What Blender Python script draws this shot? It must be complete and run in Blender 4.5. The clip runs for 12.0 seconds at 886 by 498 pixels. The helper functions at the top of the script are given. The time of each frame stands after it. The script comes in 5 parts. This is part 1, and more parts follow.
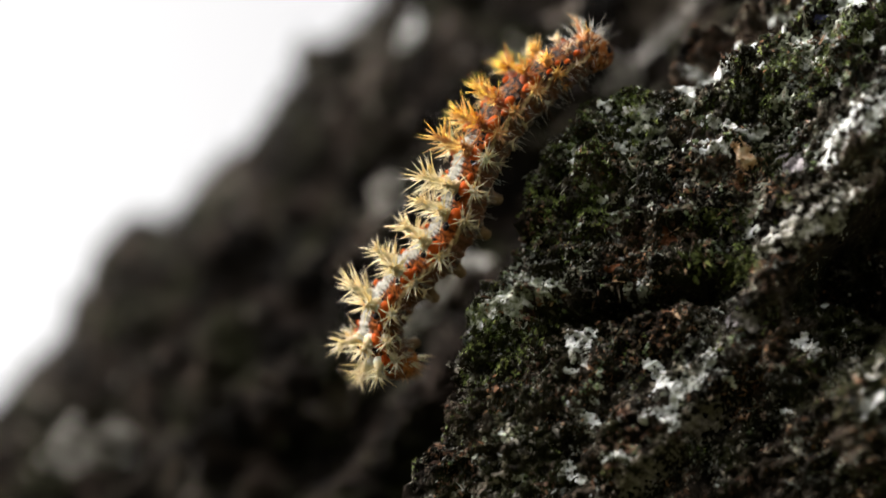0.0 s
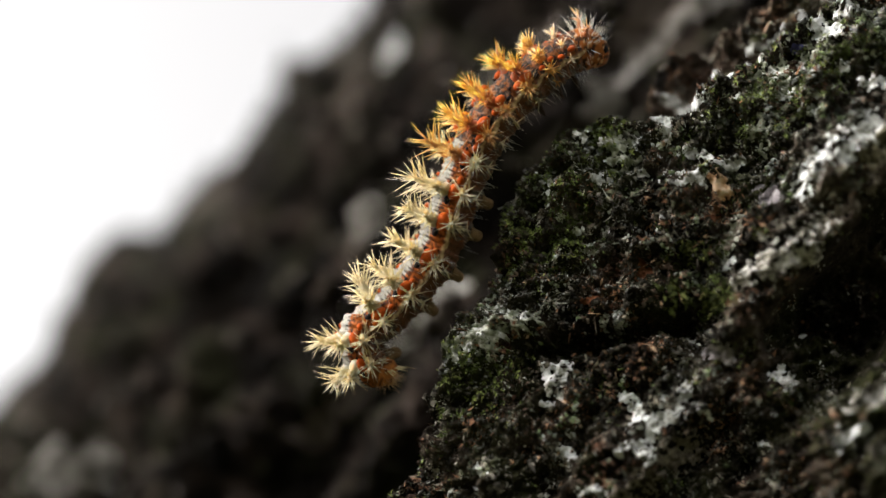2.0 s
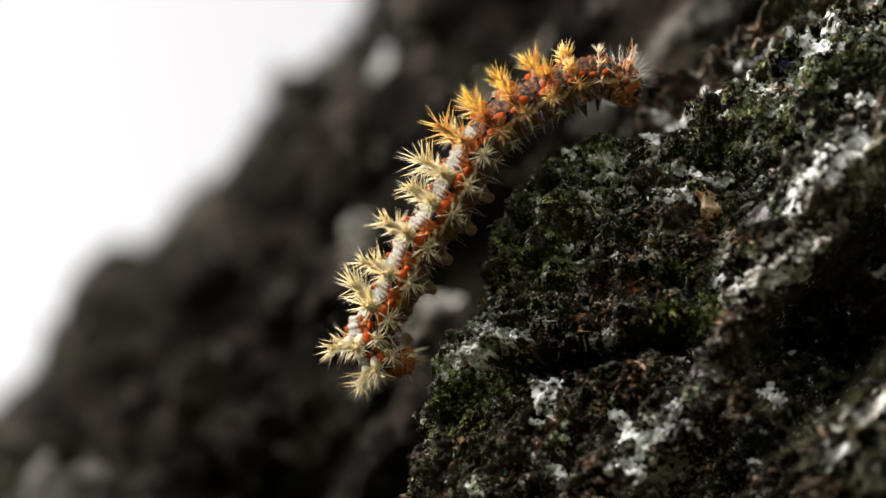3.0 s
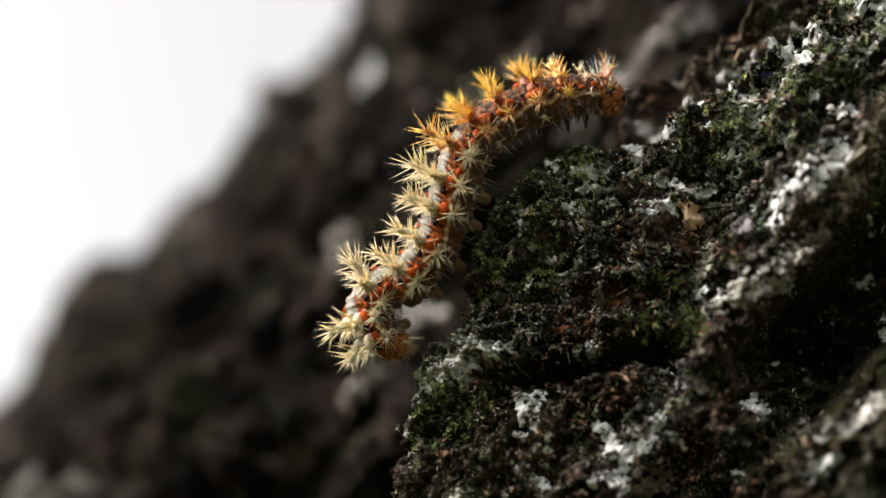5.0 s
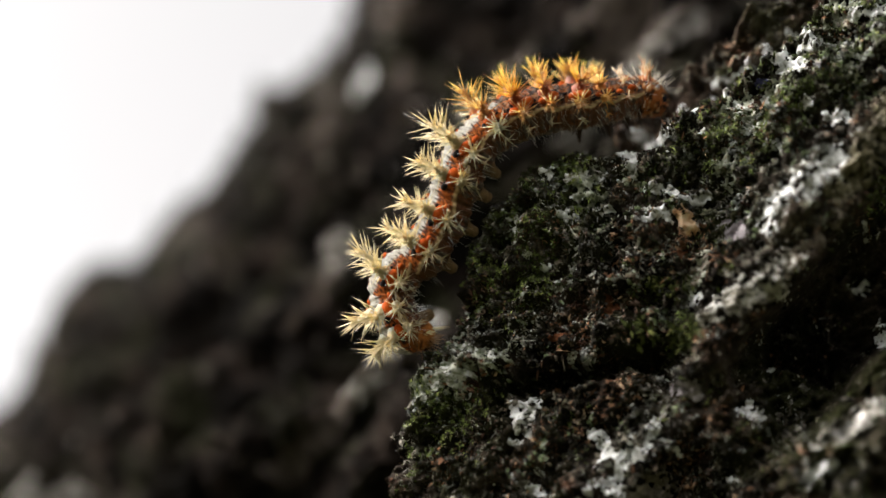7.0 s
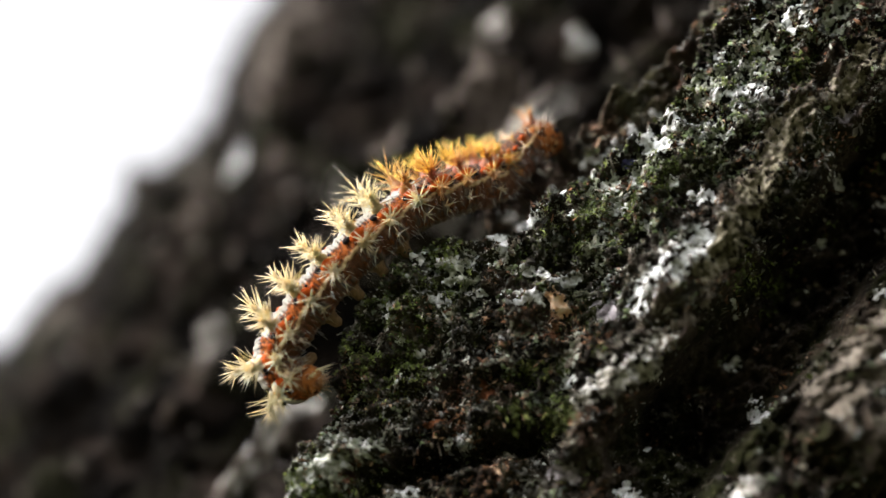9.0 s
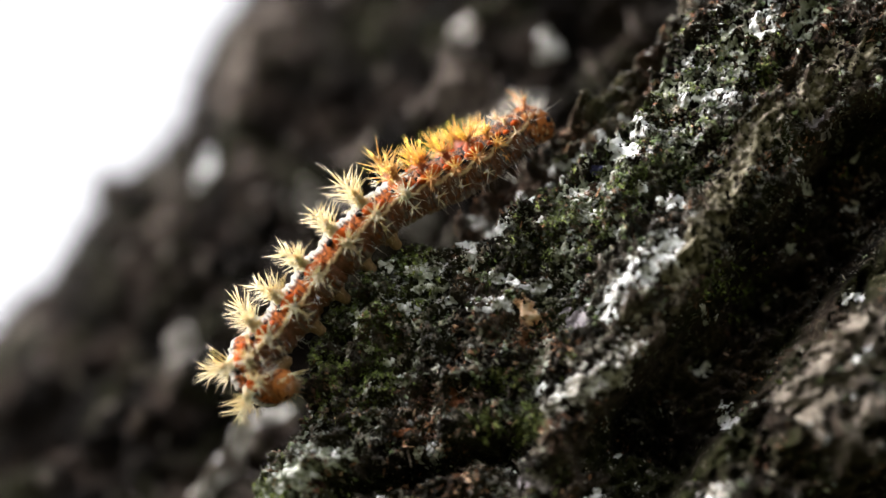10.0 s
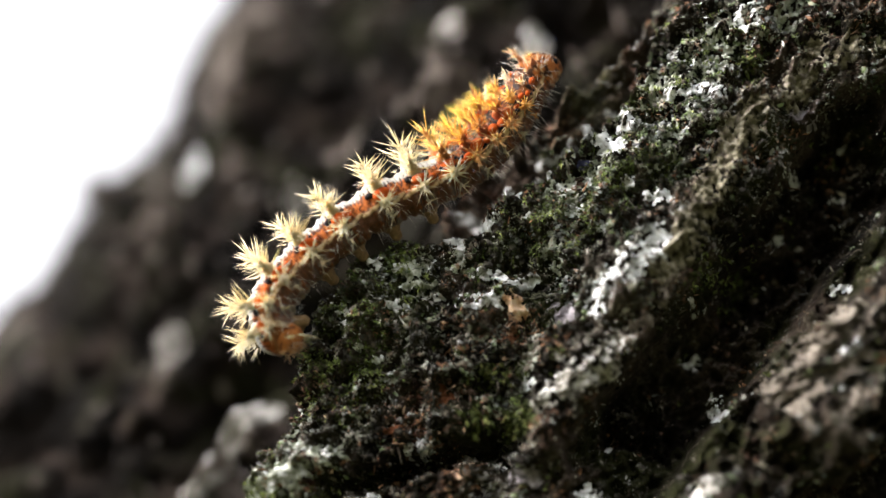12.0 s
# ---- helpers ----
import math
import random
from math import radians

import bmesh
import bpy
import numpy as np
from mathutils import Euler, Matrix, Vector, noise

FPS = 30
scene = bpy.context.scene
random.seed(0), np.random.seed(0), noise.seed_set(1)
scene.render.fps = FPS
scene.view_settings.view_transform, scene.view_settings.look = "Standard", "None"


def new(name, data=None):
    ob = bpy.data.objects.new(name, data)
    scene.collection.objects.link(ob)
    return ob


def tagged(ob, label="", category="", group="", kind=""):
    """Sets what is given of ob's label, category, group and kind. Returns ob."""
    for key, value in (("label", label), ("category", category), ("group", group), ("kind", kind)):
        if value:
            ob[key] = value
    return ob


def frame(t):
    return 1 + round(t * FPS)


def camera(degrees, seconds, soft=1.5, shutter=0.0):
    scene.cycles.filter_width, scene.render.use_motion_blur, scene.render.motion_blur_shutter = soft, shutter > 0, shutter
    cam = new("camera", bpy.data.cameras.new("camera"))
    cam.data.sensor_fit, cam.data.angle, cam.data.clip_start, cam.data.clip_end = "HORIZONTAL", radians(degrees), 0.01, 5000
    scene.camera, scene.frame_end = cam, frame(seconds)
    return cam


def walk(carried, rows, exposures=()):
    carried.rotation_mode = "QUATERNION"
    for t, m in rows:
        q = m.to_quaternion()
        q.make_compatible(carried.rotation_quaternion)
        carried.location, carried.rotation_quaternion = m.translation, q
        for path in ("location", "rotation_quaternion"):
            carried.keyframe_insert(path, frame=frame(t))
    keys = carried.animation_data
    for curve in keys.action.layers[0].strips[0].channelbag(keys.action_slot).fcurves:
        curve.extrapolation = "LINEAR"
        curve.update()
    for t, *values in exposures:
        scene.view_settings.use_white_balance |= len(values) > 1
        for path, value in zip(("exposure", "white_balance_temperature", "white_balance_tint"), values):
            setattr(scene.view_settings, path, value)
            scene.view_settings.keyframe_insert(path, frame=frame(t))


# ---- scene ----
# Plan: local millimetres, x right, y away from the lens, z up at the lens; the whole
# close-up is pitched by LEAN and stands 1.3 m over the ground.
LEAN = Matrix.Translation((0, 0, 1.3)) @ Matrix.Rotation(radians(37), 4, "X")
MM = 0.001


def spot(x, y, z):
    """World place of local millimetres."""
    return LEAN @ Vector((x * MM, y * MM, z * MM))


def view(x, y, z, yaw, pitch, roll):
    turn = Euler((radians(90 + pitch), 0, radians(yaw))).to_matrix().to_4x4()
    return LEAN @ Matrix.Translation((x * MM, y * MM, z * MM)) @ turn @ Matrix.Rotation(radians(roll), 4, "Z")


# ---- camera ----
cam = camera(34, 12.0, shutter=0.6)
cam.data.dof.use_dof = True
cam.data.dof.focus_distance = 0.1056
cam.data.dof.aperture_fstop = 8.4
walk(cam, [
    (0, view(-3.29, -108.48, -4.59, -0.068, 0.017, 0)),
    (0.5, view(-2.39, -107.98, -3.06, -0.042, 0.302, -0.096)),
    (1, view(-2.24, -107.87, -2.25, -0.243, 0.189, -0.172)),
    (1.5, view(-1.81, -107.98, -2.08, -0.154, -0.071, -0.191)),
    (2, view(-1.41, -107.96, -1.78, -0.028, -0.228, -0.210)),
    (2.5, view(-1.28, -107.87, -1.47, -0.111, -0.160, -0.203)),
    (3, view(-1.14, -107.98, -0.64, -0.311, -0.137, -0.428)),
    (3.5, view(-0.67, -107.92, -0.10, -0.210, -0.278, -0.536)),
    (5.5, view(-0.23, -107.79, -0.28, -0.569, 0.232, -0.719)),
    (6, view(-0.15, -107.84, -0.63, -0.522, 0.275, -0.787)),
    (6.5, view(0.09, -107.80, -0.37, -0.428, 0.201, -0.801)),
    (8.3, view(0.87, -107.46, 1.64, -2.435, 1.285, -2.160)),
    (8.5, view(1.04, -107.22, 1.68, -3.690, 2.172, -2.287)),
    (9, view(1.63, -106.89, 1.84, -4.905, 2.598, -2.517)),
    (9.5, view(1.77, -106.73, 2.79, -5.422, 2.279, -2.740)),
    (10, view(2.22, -106.47, 2.53, -5.857, 2.473, -2.981)),
    (10.5, view(2.30, -106.59, 2.32, -6.072, 2.359, -3.110)),
    (11, view(2.46, -106.63, 2.16, -6.022, 2.371, -3.251)),
    (11.5, view(2.70, -106.51, 2.55, -5.947, 2.300, -3.432)),
    (12, view(2.62, -106.52, 2.27, -6.111, 2.457, -3.709)),
], exposures=[(0, 1.92, 6600, 11), (6.5, 1.84, 6680, 12), (8.5, 2.0, 6460, 12), (9.5, 2.22, 6400, 14), (12, 2.58, 6400, 14)])

# ---- light ----
to_sun = (LEAN.to_3x3() @ Vector((-0.74, 0.10, 0.66))).normalized()
sun = new("sun", bpy.data.lights.new("sun", "SUN"))
sun.data.energy, sun.data.angle, sun.data.color = 0.55, radians(14), (1.0, 0.965, 0.91)
sun.matrix_world = Matrix.Translation((-2, -2, 5)) @ to_sun.to_track_quat("Z", "Y").to_matrix().to_4x4()
world = bpy.data.worlds.new("sky")
scene.world = world
world.use_nodes = True
sky = world.node_tree.nodes.new("ShaderNodeTexSky")
sky.sky_type, sky.sun_disc = "NISHITA", False
sky.sun_elevation = math.asin(to_sun.z)
sky.sun_rotation = math.atan2(to_sun.x, to_sun.y)
sky.air_density, sky.dust_density, sky.ozone_density = 1.0, 6.0, 1.0
background = world.node_tree.nodes["Background"]
background.inputs["Strength"].default_value = 0.12
haze = world.node_tree.nodes.new("ShaderNodeHueSaturation")     # thin white overcast
haze.inputs["Saturation"].default_value = 0.12
tint = world.node_tree.nodes.new("ShaderNodeMix")
tint.data_type, tint.blend_type = "RGBA", "MULTIPLY"
tint.inputs["Factor"].default_value = 1.0
tint.inputs[7].default_value = (1.0, 0.985, 0.955, 1)
world.node_tree.links.new(sky.outputs[0], haze.inputs["Color"])
world.node_tree.links.new(haze.outputs[0], tint.inputs[6])
world.node_tree.links.new(tint.outputs[2], background.inputs["Color"])


# ---- materials ----
def material(name, roughness=0.8):
    m = bpy.data.materials.new(name)
    m.use_nodes = True
    shader = m.node_tree.nodes["Principled BSDF"]
    shader.inputs["Roughness"].default_value = roughness
    shader.inputs["Specular IOR Level"].default_value = 0.5 if roughness < 0.6 else 0.06
    return m, m.node_tree.nodes, m.node_tree.links


def noise_of(nodes, links, scale, detail=4.0, coords="Object", rough=0.6):
    tex = nodes.new("ShaderNodeTexNoise")
    tex.inputs["Scale"].default_value, tex.inputs["Detail"].default_value = scale, detail
    tex.inputs["Roughness"].default_value = rough
    place = nodes.new("ShaderNodeTexCoord")
    links.new(place.outputs[coords], tex.inputs["Vector"])
    return tex.outputs["Fac"]


def ramp(nodes, links, source, stops):
    r = nodes.new("ShaderNodeValToRGB")
    while len(r.color_ramp.elements) < len(stops):
        r.color_ramp.elements.new(0.5)
    for e, (at, c) in zip(r.color_ramp.elements, stops):
        e.position, e.color = at, (*c, 1)
    links.new(source, r.inputs["Fac"])
    return r.outputs["Color"]


def mixed(nodes, links, fac, a, b, how="MIX"):
    mix = nodes.new("ShaderNodeMix")
    mix.data_type, mix.blend_type = "RGBA", how
    if isinstance(fac, float):
        mix.inputs["Factor"].default_value = fac
    else:
        links.new(fac, mix.inputs["Factor"])
    for socket, value in ((mix.inputs[6], a), (mix.inputs[7], b)):
        if isinstance(value, tuple):
            socket.default_value = (*value, 1)
        else:
            links.new(value, socket)
    return mix.outputs[2]


def bumped(m, nodes, links, source, strength, distance):
    bump = nodes.new("ShaderNodeBump")
    bump.inputs["Strength"].default_value, bump.inputs["Distance"].default_value = strength, distance
    links.new(source, bump.inputs["Height"])
    links.new(bump.outputs["Normal"], nodes["Principled BSDF"].inputs["Normal"])


def bark_material(name, dark, middle, light, algae, speck, spots=800):
    m, n, l = material(name, 0.88)
    broad = ramp(n, l, noise_of(n, l, 170, 4), [(0.36, dark), (0.5, middle), (0.68, light)])
    green = ramp(n, l, noise_of(n, l, 130, 4), [(0.50, (0, 0, 0)), (0.64, (1, 1, 1))])
    c = mixed(n, l, green, broad, algae)
    specks = ramp(n, l, noise_of(n, l, spots, 4, rough=0.7), [(0.60, (0, 0, 0)), (0.70, (1, 1, 1))])
    c = mixed(n, l, specks, c, speck)
    grains = ramp(n, l, noise_of(n, l, 2600, 3), [(0.3, (0.35, 0.32, 0.30)), (0.7, (1.3, 1.27, 1.22))])
    c = mixed(n, l, 1.0, c, grains, "MULTIPLY")
    l.new(c, n["Principled BSDF"].inputs["Base Color"])
    bumped(m, n, l, noise_of(n, l, 3000, 5, rough=0.7), 0.9, 0.0004)
    return m


def island_material(name, stops, roughness=0.85, grain=2500, low=0.6):
    """Colour by piece, with a fine grain over it."""
    m, n, l = material(name, roughness)
    geo = n.new("ShaderNodeNewGeometry")
    c = ramp(n, l, geo.outputs["Random Per Island"], stops)
    g = ramp(n, l, noise_of(n, l, grain, 3), [(0.3, (low, low, low)), (0.7, (1.1, 1.1, 1.1))])
    l.new(mixed(n, l, 1.0, c, g, "MULTIPLY"), n["Principled BSDF"].inputs["Base Color"])
    return m


def zoned_material(name, hues, shares, zone=190, patchy=None):
    """Hue by stretch of bark, lightness by clump and by piece, with a fine grain over all."""
    m, n, l = material(name, 0.88)
    c = ramp(n, l, noise_of(n, l, zone, 3), hues)
    geo = n.new("ShaderNodeNewGeometry")
    share = ramp(n, l, geo.outputs["Random Per Island"], [(at, (k, k, k)) for at, k in shares])
    c = mixed(n, l, 1.0, c, share, "MULTIPLY")
    if patchy:
        clump = ramp(n, l, noise_of(n, l, 800, 3, rough=0.55), [(at, (k, k, k)) for at, k in patchy])
        c = mixed(n, l, 1.0, c, clump, "MULTIPLY")
    g = ramp(n, l, noise_of(n, l, 2500, 3), [(0.3, (0.6, 0.6, 0.6)), (0.7, (1.1, 1.1, 1.1))])
    l.new(mixed(n, l, 1.0, c, g, "MULTIPLY"), n["Principled BSDF"].inputs["Base Color"])
    return m


def crust_material(name, stops):
    """Chalky crust, mottled at two scales."""
    m, n, l = material(name, 0.95)
    c = ramp(n, l, noise_of(n, l, 1100, 4, rough=0.65), stops)
    broad = ramp(n, l, noise_of(n, l, 220, 2), [(0.35, (0.76, 0.76, 0.74)), (0.65, (1.0, 1.0, 1.0))])
    l.new(mixed(n, l, 1.0, c, broad, "MULTIPLY"), n["Principled BSDF"].inputs["Base Color"])
    bumped(m, n, l, noise_of(n, l, 4000, 3), 0.6, 0.0002)
    return m


def painted_material(name, roughness=0.5, grain=3000, low=0.7, translucent=0.0):
    """Colour from the mesh's own colour layer, with fine grain."""
    m, n, l = material(name, roughness)
    layer = n.new("ShaderNodeVertexColor")
    layer.layer_name = "tone"
    g = ramp(n, l, noise_of(n, l, grain, 3), [(0.3, (low, low, low)), (0.7, (0.84, 0.84, 0.84))])
    c = mixed(n, l, 1.0, layer.outputs["Color"], g, "MULTIPLY")
    shader = n["Principled BSDF"]
    l.new(c, shader.inputs["Base Color"])
    shader.inputs["Subsurface Weight"].default_value = translucent
    shader.inputs["Subsurface Radius"].default_value = (1.0, 0.6, 0.3)
    shader.inputs["Subsurface Scale"].default_value = 0.0006
    return m


BARK = bark_material("bark", (0.0050, 0.0040, 0.0033), (0.020, 0.0158, 0.0126), (0.0896, 0.0724, 0.0588), (0.0272, 0.02992, 0.01224), (0.204, 0.1836, 0.1496))
LEDGE = bark_material("ledge_bark", (0.0192, 0.0144, 0.0112), (0.072, 0.0528, 0.0416), (0.208, 0.16, 0.128), (0.048, 0.048, 0.0224), (0.288, 0.256, 0.208))
# darker copy of the bark: the furrows' shade is put into its colour
FURROW_SHADED = bark_material("furrow_bark_shaded", (0.0016, 0.0012, 0.0009), (0.0054, 0.0040, 0.0031), (0.038, 0.029, 0.0245), (0.0125, 0.0138, 0.0054), (0.125, 0.112, 0.104), 260)
CRUSTY = [(0.34, (0.26, 0.13, 0.083)), (0.43, (0.235, 0.17, 0.13)), (0.50, (0.26, 0.24, 0.19)), (0.57, (0.35, 0.325, 0.285)), (0.66, (0.19, 0.225, 0.10))]
CRUMB = zoned_material("bark_crumbs", CRUSTY, [(0.0, 0.5), (0.8, 1.0), (1.0, 1.5)], 190, [(0.36, 0.06), (0.50, 0.28), (0.62, 1.0), (0.72, 1.8)])
DUST = zoned_material("powdery_lichen", [(0.36, (0.17, 0.16, 0.135)), (0.48, (0.20, 0.21, 0.165)), (0.58, (0.36, 0.365, 0.345)), (0.68, (0.30, 0.29, 0.275))], [(0.0, 0.5), (0.8, 1.0), (1.0, 1.6)], 300, [(0.36, 0.18), (0.50, 0.70), (0.62, 1.6), (0.72, 2.1)])
SCALE = zoned_material("bark_scales", CRUSTY, [(0.0, 0.4), (0.8, 1.0), (1.0, 1.5)], 190, [(0.36, 0.06), (0.50, 0.25), (0.62, 0.8), (0.72, 1.5)])
SQUAMULE = zoned_material("squamules", [(0.34, (0.22, 0.16, 0.12)), (0.42, (0.25, 0.28, 0.20)), (0.49, (0.13, 0.18, 0.07)), (0.56, (0.41, 0.43, 0.41)), (0.66, (0.32, 0.325, 0.33))], [(0.0, 0.45), (0.8, 1.0), (1.0, 1.5)], 420, [(0.36, 0.14), (0.50, 0.58), (0.62, 1.4), (0.72, 2.0)])
RUSTY = island_material("rusty_flakes", [(0.0, (0.057, 0.0304, 0.019)), (0.5, (0.1425, 0.076, 0.0456)), (0.85, (0.266, 0.1425, 0.0798)), (1.0, (0.494, 0.342, 0.228))])
# crumb colours lowered to carry the shade of the furrows
FURROW_CRUMB_SHADED = island_material("furrow_crumbs_shaded", [(0.0, (0.0045, 0.0034, 0.0028)), (0.5, (0.013, 0.0096, 0.0073)), (0.75, (0.019, 0.0195, 0.0105)), (0.93, (0.066, 0.052, 0.043)), (1.0, (0.22, 0.20, 0.185))])
MOSS = zoned_material("moss", [(0.34, (0.06, 0.078, 0.024)), (0.5, (0.12, 0.155, 0.048)), (0.62, (0.20, 0.235, 0.075)), (0.72, (0.27, 0.27, 0.135))], [(0.0, 0.4), (0.8, 1.0), (1.0, 1.7)], 300, [(0.38, 0.42), (0.52, 1.2), (0.66, 1.9)])
TALL_MOSS = island_material("tall_moss", [(0.0, (0.01553, 0.0184, 0.00604)), (0.5, (0.03795, 0.04715, 0.0138)), (0.85, (0.0805, 0.0949, 0.02645)), (1.0, (0.1668, 0.1725, 0.06035))], 0.75)
LICHEN = crust_material("lichen", [(0.32, (0.08, 0.08, 0.06)), (0.40, (0.28, 0.28, 0.24)), (0.48, (0.60, 0.615, 0.62)), (0.66, (0.80, 0.82, 0.845))])
CHALK = crust_material("chalky_crust", [(0.34, (0.06, 0.055, 0.042)), (0.44, (0.21, 0.197, 0.165)), (0.55, (0.50, 0.49, 0.465)), (0.70, (0.76, 0.77, 0.78))])
PALE = crust_material("pale_crust", [(0.30, (0.0575, 0.0506, 0.0437)), (0.45, (0.1782, 0.1656, 0.1495)), (0.6, (0.3277, 0.322, 0.3105)), (0.75, (0.46, 0.46, 0.46))])
BEIGE = crust_material("beige_crust", [(0.30, (0.05, 0.041, 0.033)), (0.45, (0.13, 0.111, 0.091)), (0.6, (0.215, 0.19, 0.16)), (0.75, (0.33, 0.30, 0.262))])
FAINT = crust_material("faint_crust", [(0.30, (0.03, 0.025, 0.021)), (0.45, (0.075, 0.062, 0.053)), (0.6, (0.14, 0.12, 0.108)), (0.75, (0.22, 0.20, 0.19))])
PEACH = crust_material("bare_wood", [(0.3, (0.26, 0.12, 0.06)), (0.42, (0.55, 0.31, 0.18)), (0.52, (0.80, 0.54, 0.36)), (0.7, (0.85, 0.70, 0.54))])
PEACH_DIM = crust_material("weathered_wood", [(0.3, (0.10, 0.045, 0.025)), (0.45, (0.25, 0.13, 0.08)), (0.6, (0.42, 0.27, 0.18)), (0.75, (0.55, 0.42, 0.33))])
SAGE = crust_material("sage_lichen", [(0.30, (0.07, 0.08, 0.05)), (0.42, (0.19, 0.21, 0.15)), (0.55, (0.38, 0.40, 0.34)), (0.70, (0.60, 0.62, 0.58))])
OLIVE = crust_material("olive_crust", [(0.30, (0.042, 0.038, 0.022)), (0.43, (0.108, 0.098, 0.064)), (0.56, (0.22, 0.20, 0.148)), (0.70, (0.39, 0.355, 0.30))])
RUSTWOOD = crust_material("rusty_wood", [(0.3, (0.03, 0.012, 0.006)), (0.45, (0.084, 0.033, 0.015)), (0.6, (0.15, 0.06, 0.027)), (0.75, (0.192, 0.102, 0.06))])
LILAC = crust_material("lilac_crust", [(0.3, (0.08, 0.073, 0.08)), (0.45, (0.20, 0.182, 0.196)), (0.6, (0.31, 0.285, 0.305)), (0.75, (0.40, 0.375, 0.395))])
VIOLET = crust_material("violet_flake", [(0.3, (0.02, 0.02, 0.04)), (0.45, (0.05, 0.05, 0.11)), (0.6, (0.08, 0.085, 0.17)), (0.75, (0.2, 0.2, 0.26))])
SKIN = painted_material("caterpillar_skin", 0.62, 4000, 0.5, 0.1)
NEEDLE = painted_material("spine_needles", 0.5, 5000, 0.78, 0.6)


# ---- numbers for rough surfaces ----
def smooth(a, b, x):
    t = np.clip((x - a) / (b - a), 0, 1)
    return t * t * (3 - 2 * t)


def grain2(x, y, seed=0):
    """Gradient noise in the plane, about -1 to 1."""
    xi, yi = np.floor(x).astype(np.int64), np.floor(y).astype(np.int64)
    xf, yf = x - xi, y - yi

    def corner(dx, dy):
        h = ((xi + dx) * 374761393 + (yi + dy) * 668265263 + seed * 1442695041) & 0xFFFFFFFF
        h = ((h ^ (h >> 13)) * 1274126177) & 0xFFFFFFFF
        a = (h ^ (h >> 16)).astype(np.float64) * (2 * np.pi / 4294967296.0)
        return np.cos(a) * (xf - dx) + np.sin(a) * (yf - dy)
    sx, sy = xf * xf * xf * (xf * (xf * 6 - 15) + 10), yf * yf * yf * (yf * (yf * 6 - 15) + 10)
    top = corner(0, 0) * (1 - sx) + corner(1, 0) * sx
    low = corner(0, 1) * (1 - sx) + corner(1, 1) * sx
    return 1.5 * (top * (1 - sy) + low * sy)


def rough(x, y, octaves, seed=0, gain=0.5, ridged=False):
    total, amp, k = 0, 1.0, 1.0
    for i in range(octaves):
        g = grain2(x * k, y * k, seed + 7 * i)
        total = total + amp * ((0.5 - np.abs(g)) if ridged else g)
        amp, k = amp * gain, k * 2.03
    return total


# ---- the trunk: u along it, v round it, both in millimetres ----
ALONG = Vector((0.680, 0, 0.733)).normalized()
ACROSS = Vector((ALONG.z, 0, -ALONG.x))
CORE = (51.5, 86.5)      # the axis: across, and away from the lens


def rim(u):
    """Where the thick plate breaks off towards the furrow."""
    return np.interp(u, [-90, -40, -15, -9, -1, 2.5, 7, 11, 15, 18.5, 25, 31, 38, 60, 90],
                     [-38, -41, -44.5, -48.6, -50.2, -52.6, -53.2, -52.6, -49.4, -47.8, -46.0, -45.0, -47.0, -45, -43])


def crest(u, v, line_u, line_v, height, wide=6.0, drop=1.2, trough=0.8):
    """A ridge along the trunk: gentle on one side, broken off on the other."""
    d = v - np.interp(u, line_u, line_v) - 0.5 * grain2(u / 2.3, v / 9, 31)
    fade = smooth(line_u[0] - 5, line_u[0] + 2, u) * (1 - smooth(line_u[-1] - 2, line_u[-1] + 6, u))
    left = np.exp(-(d / wide) ** 2)
    right = (1 + trough) * np.exp(-(d / drop) ** 2) - trough * np.exp(-(d / (3.5 * drop)) ** 4)
    return height * fade * np.where(d < 0, left, right)


def mound(u, v, cu, cv, wu, wv, height):
    return height * np.exp(-((u - cu) / wu) ** 2 - ((v - cv) / wv) ** 2)


